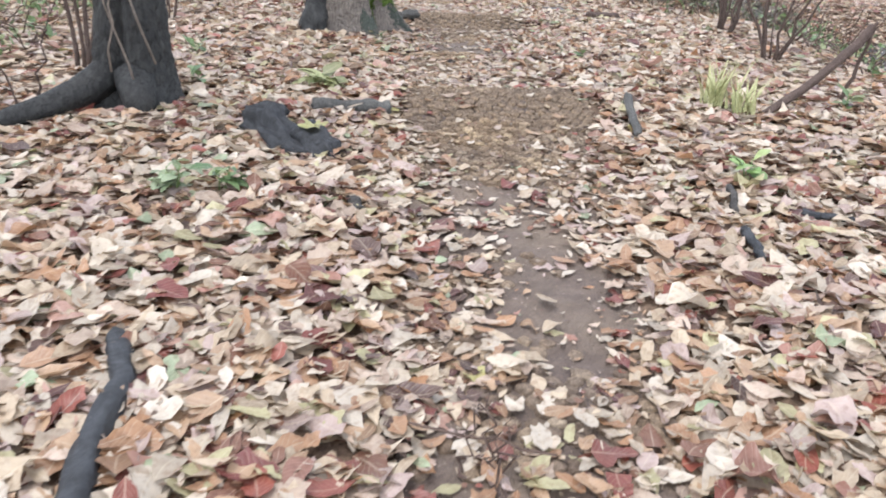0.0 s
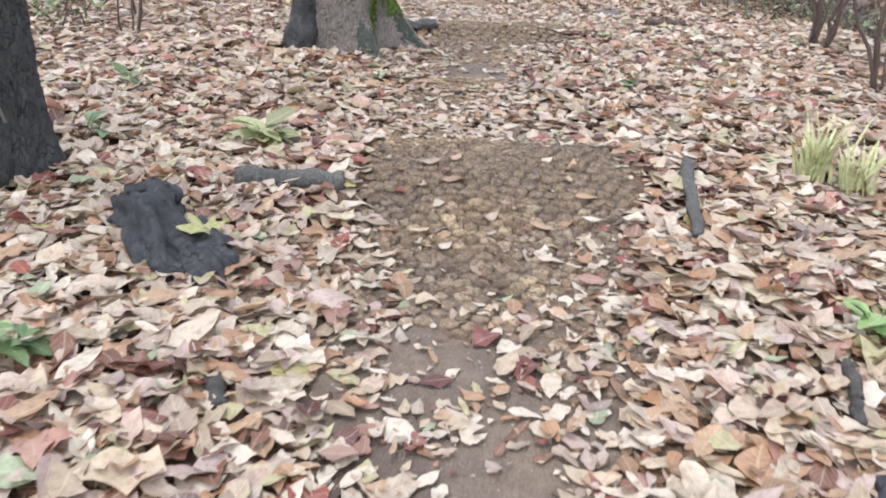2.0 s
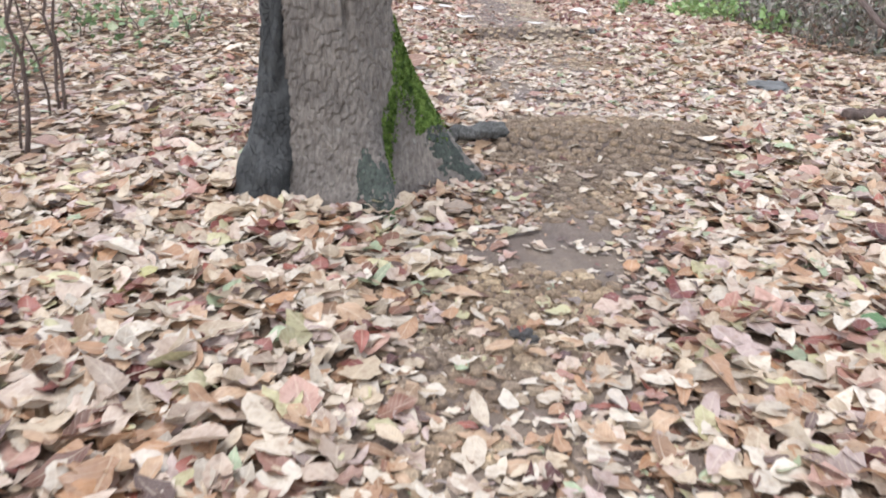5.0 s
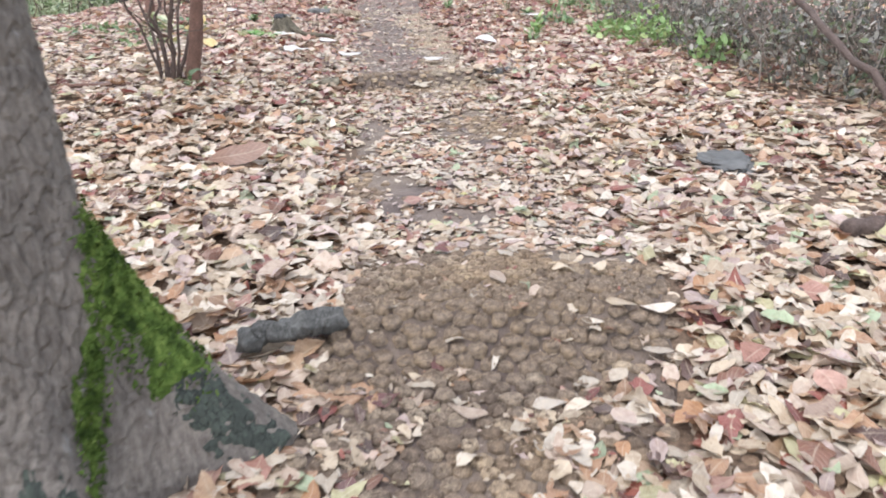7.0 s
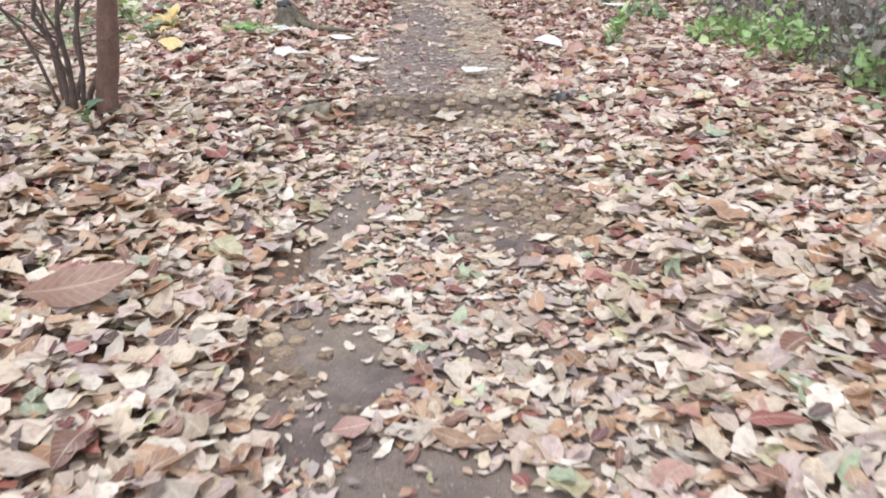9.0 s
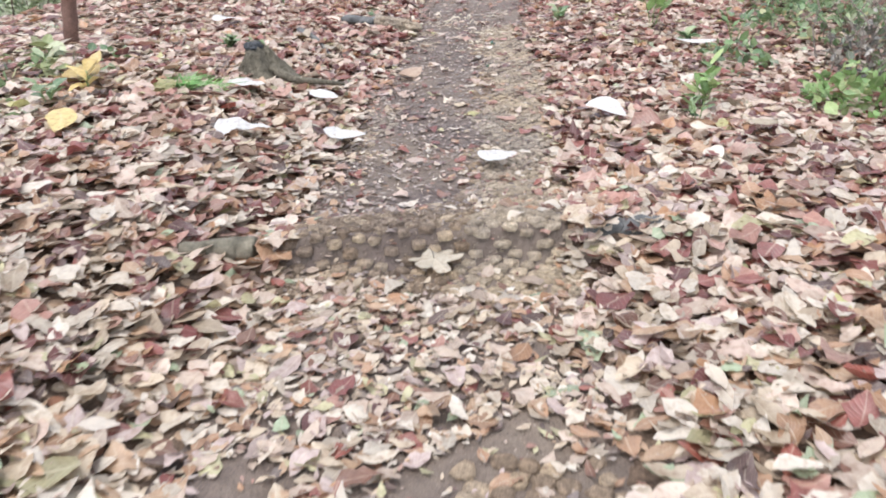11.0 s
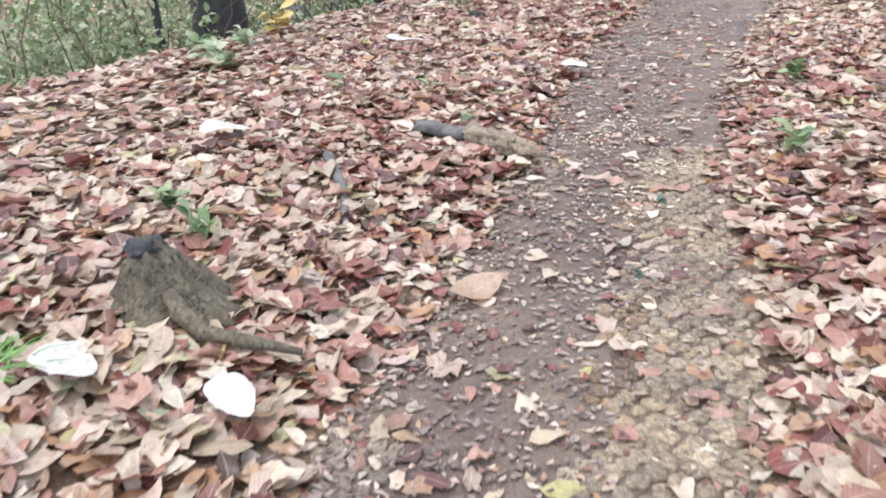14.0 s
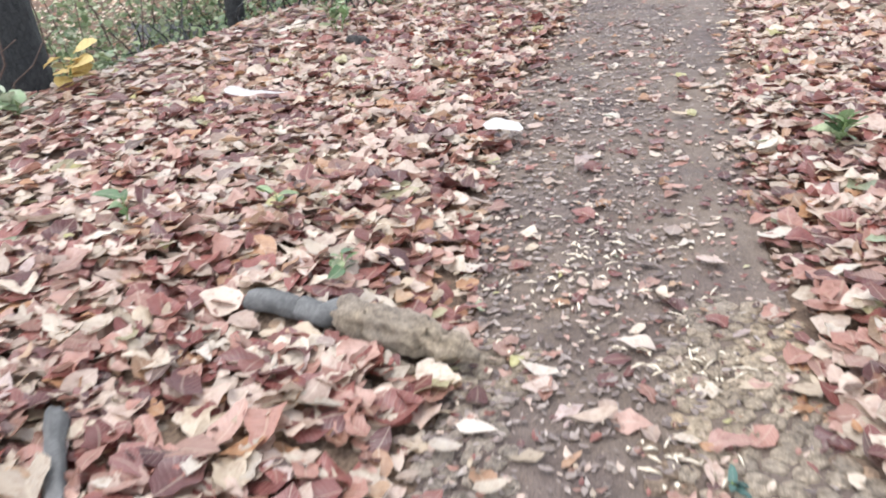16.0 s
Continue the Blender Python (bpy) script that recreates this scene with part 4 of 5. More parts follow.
    v, f, u = leaf_arrays(at, rng.uniform(0, 6.28, n), rng.normal(0, 0.9, n), rng.normal(0, 0.9, n), L, L * 0.35, rng.normal(0.3, 0.3, n), rng.normal(0.2, 0.2, n), rng.integers(0, 3, n), 2)
    fringe = part("moss_fringe", raw_mesh("moss_fringe", v, f, [mat_moss], u), tree, "loose bright green moss tips")
    fringe["kind"] = "stuff"
    limbs(tree, (-0.12, 0, 2.2), (-0.35, 0.07, 6.4), mat_flaky, 3)
    return tree


def dark_tree():
    z0 = land1(-2.15, 5.5)
    tree = empty("dark_tree", -2.15, 5.5, z0, "wet black twin-stemmed tree trunk with a spreading root", "tree")

    def r_of(a, z):
        k = math.exp(-max(z, -0.2) / 0.22)
        r = 0.215 - 0.01 * max(z, 0)
        r += k * (0.13 * flare(a, -50, 35) + 0.16 * flare(a, 215, 28) + 0.06 * flare(a, 100, 60) + 0.1 * flare(a, 10, 30))
        r -= 0.085 * flare(a, -97, 15) * min(1, max(0, (z + 0.1) / 0.3))
        return r + 0.012 * math.sin(4 * a)

    part("trunk", trunk_mesh("trunk", 5.8, r_of, lambda z: (0.02 * z, 0.02 * z), mat_bark_wet, 70, 90, 0.012), tree)
    part("root", tube_mesh("root", [(-0.12, -0.12, 0.18), (-0.26, -0.30, 0.10), (-0.38, -0.52, 0.05), (-0.5, -0.72, 0.02), (-0.66, -0.9, -0.03)], [0.13, 0.1, 0.075, 0.06, 0.035], mat_bark_wet, 14, 0.09, 2), tree)
    part("root", tube_mesh("root", [(0.05, -0.14, 0.2), (0.13, -0.28, 0.08), (0.17, -0.36, -0.03)], [0.13, 0.11, 0.08], mat_bark_wet, 14, 0.09, 3), tree)
    for i, (a, b) in enumerate((((-0.22, -0.34, 1.5), (0.12, -0.3, 0.15)), ((0.1, -0.32, 1.4), (-0.02, -0.32, 0.25)), ((-0.05, -0.3, 1.3), (0.24, -0.24, 0.30)))):
        part("vine", tube_mesh("vine", bend(a, b, 9, 0.0, 0.03, i + 11), taper(0.006, 0.007, 9), mat_vine, 6, 0.1, i), tree, "thin pale climbing vine")
    limbs(tree, (0.04, 0.04, 2), (0.11, 0.11, 5.7), mat_bark_wet, 9)
    return tree


def far_tree(x, y, r0, h, mt, seed, label):
    tree = empty("tree", x, y, land1(x, y), label, "tree", "trees behind the path")

    def r_of(a, z):
        return r0 * (1 - 0.55 * max(z, 0) / h) + r0 * 0.5 * math.exp(-max(z, -0.2) / 0.15) * (0.6 + 0.4 * math.sin(3 * a + seed)) + 0.03 * r0 * math.sin(7 * a)

    ln = random.Random(seed).uniform(-0.06, 0.06)
    part("trunk", trunk_mesh("trunk", h, r_of, lambda z: (ln * z, 0.02 * z), mt, 24, 22), tree)
    limbs(tree, (0, 0, h * 0.4), (ln * h, 0.02 * h, h), mt, seed, 5, h * 0.3)
    return tree


mossy_tree()
dark_tree()
far_tree(-7.95, 22.8, 0.34, 6.5, mat_bark_wet, 21, "dark wet tree trunk on the bank")
far_tree(-8.08, 22.0, 0.05, 4.5, mat_bark_wet, 28, "slender dark trunk among pale green bushes")
far_tree(-6.3, 26.5, 0.07, 4.5, mat_bark_small, 22, "slender dark tree behind the bank")
far_tree(-5.0, 28.2, 0.09, 5, mat_bark_small, 23, "slender dark tree behind the leaves")
far_tree(-8.0, 26.0, 0.12, 5.5, mat_bark_wet, 24, "dark tree trunk beyond the bank")
far_tree(-1.0, 30.0, 0.11, 5.5, mat_bark_small, 25, "brown tree trunk beside the far path")
far_tree(3.6, 15.0, 0.10, 5.0, mat_bark_small, 26, "thin trunk behind the bramble thicket")
far_tree(-5.6, 11.6, 0.12, 5.5, mat_bark_small, 27, "thin trunk in the undergrowth")


# ---- logs, stumps, sticks and stones ----
def log(name, a, b, r0, r1, mt, label, category="log", seed=0, rough=0.05, n=9, sag=0.0, jitter=0.012, group=""):
    mid = (Vector(a) + Vector(b)) / 2
    me = rough_mesh(name, [p - mid for p in bend(a, b, n, sag, jitter, seed)], taper(r0, r1, n), mt, 0.10 + rough * 1.5, seed)
    ob = tagged(new(name, me), label, category, group)
    ob.location = mid
    return ob


def on(x, y, dz=0.0):
    return (x, y, land1(x, y) + dz)


log("cross_log", (-0.95, 5.54, 0.23), (-0.42, 5.60, 0.23), 0.048, 0.052, mat_logbark, "dark grey log end sticking out from under the path mat", "log", 1, group="cross logs under the path")
log("cross_log", (-0.80, 9.84, 0.345), (-0.44, 10.02, 0.375), 0.042, 0.047, mat_logbark, "dark bark log end sticking out from under the path mat", "log", 2, 0.2, group="cross logs under the path")
log("cross_log", (-1.98, 14.80, 0.215), (-1.68, 14.92, 0.215), 0.055, 0.055, mat_tanwood, "tan log end half buried in leaves", "log", 3, group="cross logs under the path")
log("cross_log", (-0.35, 15.50, 0.20), (-0.03, 15.63, 0.20), 0.05, 0.05, mat_greylog, "grey log end half buried in leaves", "log", 4, group="cross logs under the path")
edge_log = log("cross_log", (-3.38, 19.83, 0.265), (-3.0, 19.85, 0.255), 0.04, 0.046, mat_greylog, "grey cross log with its end wrapped in coir", "log", 5, group="cross logs under the path")
me = rough_mesh("coir_wrap", [p - edge_log.location for p in bend((-3.04, 19.845, 0.255), (-2.54, 19.83, 0.2), 14, 0.012, 0.012, 6)], [0.048, 0.062, 0.06, 0.066, 0.062, 0.064, 0.06, 0.06, 0.055, 0.052, 0.045, 0.037, 0.027, 0.012], mat_tuft_tan, 0.5, 6, 36, 4)
part("coir_wrap", me, edge_log, "shaggy coir fibre wrapped round the log")
log("stick", on(1.33, 6.12, 0.07), on(1.25, 5.28, 0.05), 0.033, 0.028, mat_logbark, "grey rotten stick lying on leaves beside the path", "stick", 7, 0.15)
stick = [(-1.14, 2.52, 0.06), (-1.08, 2.40, 0.055), (-1.01, 2.24, 0.04), (-1.0, 2.1, 0.04), (-0.98, 1.9, 0.04), (-0.93, 1.7, 0.03), (-0.9, 1.45, 0.03)]
c0 = Vector((-1.0, 2.1, 0.0))
ob = tagged(new("branch", rough_mesh("branch", [Vector(p) - c0 for p in stick], [0.04, 0.046, 0.044, 0.05, 0.048, 0.05, 0.055], mat_black, 0.2, 3)), "thick dark grey bent branch lying on leaves", "branch")
ob.location = c0
log("stub", on(-0.5, 3.98, 0.03), on(-0.42, 3.83, 0.02), 0.035, 0.03, mat_stone, "short grey piece of wood among leaves", "wood piece", 8)
log("stick", on(1.55, 4.28, 0.05), on(1.5, 3.98, 0.05), 0.022, 0.018, mat_stone, "short grey stick half buried in leaves", "stick", 9, 0.12)
log("stick", on(1.46, 3.72, 0.05), on(1.44, 3.4, 0.05), 0.024, 0.018, mat_black, "dark rotten stick half buried in leaves", "stick", 10, 0.2)
log("stick", on(1.85, 4.0, 0.06), on(2.1, 3.95, 0.04), 0.02, 0.014, mat_black, "dark stick among leaves", "stick", 31, 0.15)
bent = [on(-3.5, 19.1, 0.05), on(-3.4, 19.0, 0.055), on(-3.3, 18.9, 0.04), on(-3.17, 18.79, 0.045), on(-3.0, 18.58, 0.04), on(-2.87, 18.4, 0.02)]
ob = tagged(new("stick", rough_mesh("stick", [Vector(p) - Vector(bent[2]) for p in bent], [0.034, 0.024, 0.028, 0.022, 0.02, 0.013], mat_greylog, 0.4, 8)), "crooked grey stick lying on brown leaves", "stick")
ob.location = bent[2]
log("stick", on(-3.04, 13.55, 0.05), on(-3.98, 13.24, 0.06), 0.02, 0.014, mat_bark_red, "thin reddish fallen stick", "stick", 12)
log("branch", on(2.2, 11.4, 0.06), on(1.75, 11.15, 0.05), 0.045, 0.05, mat_bark_small, "rough fallen branch end on leaves", "branch", 13, 0.15)


def charred_stump():
    """A split, charred piece of trunk lying at a slant."""
    st = empty("charred_stump", -0.92, 4.77, land1(-0.92, 4.77) - 0.055, "split charred black stump piece lying in leaves", "stump")
    a = rough_mesh("wood", [(-0.28, 0.28, 0.10), (-0.25, 0.23, 0.11), (-0.19, 0.14, 0.085), (-0.08, -0.02, 0.04), (0.0, -0.14, 0.0), (0.06, -0.22, -0.06)], [0.115, 0.135, 0.13, 0.135, 0.125, 0.09], mat_char, 0.5, 3, 44, 6)
    part("wood", a, st)
    b = rough_mesh("wood", [(0.0, 0.12, 0.07), (0.05, 0.06, 0.08), (0.12, -0.04, 0.06), (0.2, -0.13, 0.02), (0.28, -0.22, -0.05)], [0.07, 0.105, 0.12, 0.11, 0.07], mat_char, 0.6, 5, 40, 6)
    part("wood", b, st)
    part("splinter", tube_mesh("splinter", [(-0.38, 0.33, 0.08), (-0.36, 0.36, 0.17), (-0.26, 0.38, 0.2), (-0.15, 0.34, 0.19), (-0.1, 0.26, 0.2)], [0.03, 0.04, 0.035, 0.04, 0.015], mat_char, 12, 0.3, 3), st)
    return st


charred_stump()


def small_stump():
    st = empty("stump", -3.01, 17.49, land1(-3.01, 17.49) - 0.02, "low rotten moss-stained tree stump with a long root", "stump")

    def r_of(a, z):
        r = 0.088 + 0.17 * max(0.0, 1 - max(z, 0) / 0.3) ** 1.5 * (1 + 0.2 * math.cos(a + 0.4)) + 0.012 * math.sin(3 * a) + 0.01 * math.sin(7 * a + 1)
        return r * (1 if z < 0.26 else max(0.15, 1 - (z - 0.26) * 9))

    zs = np.linspace(-0.08, 0.345, 46)
    ang = np.linspace(0, 2 * math.pi, 64, endpoint=False)
    verts = []
    for z in zs:
        for a in ang:
            q = Vector((math.cos(a) * 5, math.sin(a) * 5, z * 6))
            r = r_of(a, z) * (1 + 0.22 * noise.noise(q) + 0.16 * noise.noise(Vector((q.x * 2.6, q.y * 2.6, q.z * 0.8))) + 0.08 * noise.noise(q * 6))
            verts.append((r * math.cos(a) - 0.12 * z, r * math.sin(a), z + 0.03 * noise.noise(q * 0.7)))
    verts.append((-0.04, 0, 0.33))
    i = np.arange(46 * 64).reshape(46, 64)
    j = np.roll(i, -1, 1)
    faces = np.concatenate([np.stack([i[:-1], j[:-1], j[1:], i[1:]], -1).reshape(-1, 4), np.stack([i[-1], j[-1], np.full(64, 46 * 64), np.full(64, 46 * 64)], -1)])
    st.scale = (1, 1, 0.86)
    part("wood", raw_mesh("wood", np.array(verts), faces, [mat_stumpwood]), st)
    part("cap", lump_mesh("cap", (0.075, 0.075, 0.05), mat_char, 9, 0.3, 4), st, "dark decayed top").location = (-0.05, 0, 0.29)
    part("root", tube_mesh("root", [(0.1, -0.06, 0.15), (0.2, -0.1, 0.10), (0.32, -0.12, 0.065), (0.48, -0.08, 0.05), (0.66, -0.02, 0.02)], [0.03, 0.034, 0.03, 0.025, 0.014], mat_stumpwood, 12, 0.12, 4), st)
    part("root", tube_mesh("root", [(-0.1, -0.05, 0.08), (-0.22, -0.1, 0.02), (-0.34, -0.12, -0.04)], [0.06, 0.05, 0.03], mat_stumpwood, 12, 0.12, 5), st)
    return st


small_stump()


def stone(x, y, size, seed, label, mt=None):
    ob = tagged(new("stone", lump_mesh("stone", size, mt or mat_stone, seed, 0.6, 5)), label, "stone")
    ob.location = on(x, y, size[2] * 0.1)
    return ob


stone(1.48, 12.5, (0.18, 0.22, 0.035), 3, "flat grey wet stone half covered by leaves", mat_mud)
stone(0.62, 6.9, (0.03, 0.03, 0.02), 4, "small grey stone on the path")
stone(-0.03, 7.75, (0.05, 0.045, 0.035), 8, "round grey stone among leaves")
stone(-5.0, 23.6, (0.09, 0.07, 0.09), 10, "small grey stone on the leaf bank")


# ---- shrubs, saplings and plants ----
def shrub(x, y, stems, height, r0, mt, label, seed, spread=0.55, leaf_mt=None, leaves=0, name="shrub"):
    r = random.Random(seed)
    sh = empty(name, x, y, land1(x, y), label, "shrub")
    tips = []
    for i in range(stems):
        a = 2 * math.pi * i / stems + r.uniform(-0.5, 0.5)
        lean = r.uniform(0.15, 1.0) * spread * height
        h = height * r.uniform(0.7, 1.1)
        rr = r0 * r.uniform(0.5, 1.0)
        p0 = (0.06 * math.cos(a), 0.06 * math.sin(a), -0.05)
        pts = bend(p0, (lean * math.cos(a), lean * math.sin(a), h), 9, 0.03, 0.035, seed + i)
        st = part("stem", tube_mesh("stem", pts, taper(rr, rr * 0.35, 9), mt, 8, 0.08, i), sh)
        for k in range(2):
            q = pts[r.randint(3, 7)]
            b = r.uniform(0, 6.28)
            e = q + Vector((math.cos(b), math.sin(b), r.uniform(0.3, 1.2))) * height * r.uniform(0.15, 0.3)
            part("twig", tube_mesh("twig", bend(q, e, 6, 0, 0.02, k + i), taper(rr * 0.4, rr * 0.15, 6), mt, 6, 0.05, k), st)
            tips += [e, q.lerp(e, 0.6)]
        tips += pts[4:]
    for k in range(leaves):
        L = r.uniform(0.06, 0.11)
        lf = part("leaf", blade_mesh("leaf", L, L * 0.5, 0.3, 0.2, k % 3, leaf_mt, 3), sh)
        p = tips[r.randrange(len(tips))]
        lf.matrix_local = pose(p.x, p.y, p.z, 0, r.uniform(-20, 60), r.uniform(0, 360))
    return sh


shrub(3.36, 10.45, 9, 1.4, 0.022, mat_bark_small, "leafless dark multi-stemmed shrub on the bank edge", 41, 0.4, mat_green_one, 8)
shrub(3.25, 8.5, 7, 1.5, 0.022, mat_bark_small, "dark multi-stemmed shrub with a few green leaves", 43, 0.55, mat_green_one, 14)
shrub(-2.9, 13.95, 9, 1.3, 0.022, mat_bark_small, "brown multi-stemmed shrub in leaf litter", 47, 0.5, mat_pale_one, 5)
log("sapling", on(-2.74, 14.0, -0.05), (-2.5, 14.1, 1.9), 0.062, 0.045, mat_bark_red, "thick reddish-brown sapling trunk amid thinner stems", "sapling", 14, 0.04)
shrub(-2.8, 6.2, 4, 1.5, 0.022, mat_bark_small, "dark thin saplings beside the trunk", 51, 0.25)
shrub(-3.1, 9.0, 3, 1.6, 0.018, mat_bark_small, "thin dark saplings in the leaves", 53, 0.16)
shrub(-3.45, 9.85, 3, 1.6, 0.018, mat_bark_small, "thin dark saplings in the leaves", 54, 0.16)
shrub(-2.72, 5.1, 2, 0.9, 0.01, mat_bark_small, "thin dark twigs rising from leaves", 55, 0.4)
shrub(0.16, 1.98, 4, 0.24, 0.007, mat_twig, "small bare reddish twigs rising from the leaves", 57, 0.35, name="twig_sprig")
shrub(-0.02, 23.0, 6, 1.3, 0.03, mat_bark_small, "dark bare shrub beside the far path", 58, 0.4)
shrub(0.9, 21.5, 6, 1.2, 0.02, mat_bark_small, "dark bare shrub in undergrowth", 59, 0.6, mat_green_one, 14)
log("sapling", on(-4.95, 17.78, -0.05), (-4.66, 17.78, 2.2), 0.06, 0.045, mat_bark_red, "reddish-brown sapling trunk at the bank edge", "sapling", 15, 0.05, 11, 0.0, 0.02)
log("leaning_branch", on(2.28, 5.95, 0.02), (3.15, 6.35, 0.86), 0.03, 0.035, mat_bark_small, "dark leaning branch rooted in the leaves", "branch", 16, 0.06, 9, -0.06)
log("leaning_branch", on(3.05, 6.4, 0.0), (3.15, 6.3, 0.9), 0.016, 0.012, mat_bark_small, "thin dark upright branch in the leaves", "branch", 17, 0.06)
log("twig", (-0.08, 2.1, 0.05), (0.36, 1.96, 0.06), 0.005, 0.004, mat_twig, "thin dry twig lying on leaves", "twig", 18)
log("leaning_branch", on(2.75, 13.1, 0.05), (2.3, 15.0, 1.1), 0.03, 0.025, mat_bark_small, "bent grey branch hanging over the thicket edge", "branch", 19, 0.06, 9, 0.06, 0.05)


def plant(x, y, leaves, size, label, seed, mt, height=0.2, ratio=0.45, up=30, name="plant", category="plant"):
    """A low herb: a stalk and separate leaves."""
    r = random.Random(seed)
    pl = empty(name, x, y, land1(x, y) + 0.01, label, category)
    blades = [blade_mesh("leaf", size * k, size * k * ratio, -0.25, 0.25, i % 3, mt, 5) for i, k in enumerate((0.75, 1.0, 1.2))]
    for i in range(max(1, leaves // 4)):
        b = r.uniform(0, 6.28)
        top = Vector((0.3 * height * math.cos(b), 0.3 * height * math.sin(b), height * r.uniform(0.6, 1.1)))
        part("stalk", tube_mesh("stalk", bend((0, 0, -0.04), top, 6, 0, 0.008, seed + i), taper(0.005, 0.003, 6), mat_stalk, 6, 0.05, i), pl)
        for k in range(4):
            t = 0.45 + 0.55 * k / 3
            lf = part("leaf", blades[r.randrange(3)], pl)
            lf.matrix_local = pose(top.x * t, top.y * t, top.z * t, r.uniform(-25, 25), -up + r.uniform(-25, 25), r.uniform(0, 360))
    return pl


PALEGREEN = "pale green broad leaves at the bank edge"
plant(-5.9, 20.64, 20, 0.17, PALEGREEN, 107, mat_palegreen_one, 0.14, 0.6, 5)
plant(-5.65, 20.5, 12, 0.14, PALEGREEN, 108, mat_palegreen_one, 0.1, 0.6, 5)
plant(-6.2, 21.35, 12, 0.15, PALEGREEN, 109, mat_palegreen_one, 0.16, 0.55, 15)
G1 = "fresh green herb growing through leaves"
plant(1.72, 4.5, 8, 0.13, "bright green broad-leaved herb in the leaf litter", 61, mat_fresh_one, 0.12, 0.6, 10)
plant(-0.98, 6.1, 20, 0.18, "pale olive long-leaved plant behind the log", 62, mat_olive_one, 0.12, 0.5, 0)
plant(-1.38, 3.9, 20, 0.13, "pale green low herb among leaves", 63, mat_palegreen_one, 0.15, 0.5, 0)
plant(-1.15, 3.95, 12, 0.12, "green low herb among leaves", 89, mat_green_one, 0.15, 0.5, 10)
plant(-0.62, 3.55, 6, 0.12, "pale green flat leaves in the litter", 64, mat_olive_one, 0.04, 0.5, 3)
plant(-2.2, 7.1, 8, 0.12, G1, 65, mat_green_one, 0.12, 0.5, 15)
plant(-1.9, 6.0, 8, 0.12, G1, 66, mat_green_one, 0.12, 0.5, 15)
plant(3.0, 6.2, 8, 0.12, "green herb beneath the leaning branch", 67, mat_green_one, 0.14, 0.55, 20)
plant(-2.6, 13.68, 8, 0.1, "small green herb beside the shrub", 68, mat_green_one, 0.15, 0.5, 30)
plant(0.12, 17.72, 24, 0.12, "bushy bright green herb beside the path", 69, mat_fresh_one, 0.26, 0.42, 25)
plant(-0.37, 20.2, 16, 0.19, "tall bright green sapling with broad leaves", 70, mat_fresh_one, 0.45, 0.45, 35)
plant(-0.02, 19.6, 16, 0.12, "pale green low herb in the litter", 71, mat_green_one, 0.12, 0.5, 20)
plant(0.35, 19.6, 12, 0.12, "green herb in the litter", 72, mat_green_one, 0.3, 0.45, 25)
plant(-1.3, 20.35, 12, 0.12, "pale green herb at the path edge", 73, mat_green_one, 0.16, 0.45, 25)
plant(-1.55, 21.9, 16, 0.12, "green herb at the path edge", 74, mat_green_one, 0.16, 0.5, 25)
plant(-5.4, 24.0, 20, 0.12, "pale green leafy plant on the leaf bank", 75, mat_green_one, 0.3, 0.45, 30)
plant(-4.18, 20.14, 6, 0.1, "small green herb on the leaf bank", 76, mat_green_one, 0.12, 0.5, 20)
plant(-3.71, 20.53, 6, 0.09, "small green herb on the leaf bank", 77, mat_green_one, 0.14, 0.5, 25)
plant(-3.17, 20.12, 8, 0.07, "small pale green herb behind the log", 78, mat_green_one, 0.12, 0.6, 15)
plant(-3.64, 16.34, 8, 0.2, "yellowing broad leaves of a low plant", 79, mat_yellow, 0.14, 0.5, 10)
plant(-6.4, 21.0, 12, 0.14, "pale green leaves at the bank edge", 80, mat_green_one, 0.15, 0.55, 15)
plant(-6.6, 22.6, 8, 0.14, "pale green leaves at the bank edge", 81, mat_green_one, 0.15, 0.55, 15)
plant(-6.5, 22.05, 12, 0.17, "golden yellow leaves on low twigs", 82, mat_yellow, 0.3, 0.75, 0)
plant(-3.62, 18.07, 16, 0.11, G1, 83, mat_green_one, 0.1, 0.5, 20)
plant(-3.27, 17.92, 12, 0.09, "small pale green herb behind the stump", 88, mat_green_one, 0.16, 0.5, 25)
plant(-1.77, 19.55, 8, 0.05, "dark teal-green sprig lying on the path", 90, mat_teal_one, 0.02, 0.4, 0, "sprig", "sprig")
plant(-1.6, 18.75, 8, 0.045, "dark teal-green sprig lying on the path", 92, mat_teal_one, 0.02, 0.4, 0, "sprig", "sprig")
plant(-4.14, 16.58, 12, 0.16, "pale olive broad leaves of a low plant", 104, mat_olive_one, 0.14, 0.5, 8)
plant(-4.47, 17.0, 12, 0.15, "pale olive broad leaves of a low plant", 105, mat_olive_one, 0.16, 0.5, 10)
plant(-3.61, 15.97, 8, 0.15, "green broad leaves of a low plant", 106, mat_green_one, 0.14, 0.5, 10)
plant(-0.75, 8.62, 4, 0.1, "small green sprig at the foot of the trunk", 84, mat_green_one, 0.08, 0.35, 25)
plant(1.25, 8.0, 6, 0.14, "pale green leaves lying in litter", 85, mat_green_one, 0.05, 0.5, 5)
plant(1.75, 15.3, 8, 0.12, "pale green leaves at the thicket's foot", 86, mat_green_one, 0.08, 0.6, 10)
plant(0.1, 17.3, 12, 0.1, "green herb beside the path", 87, mat_green_one, 0.2, 0.4, 25)


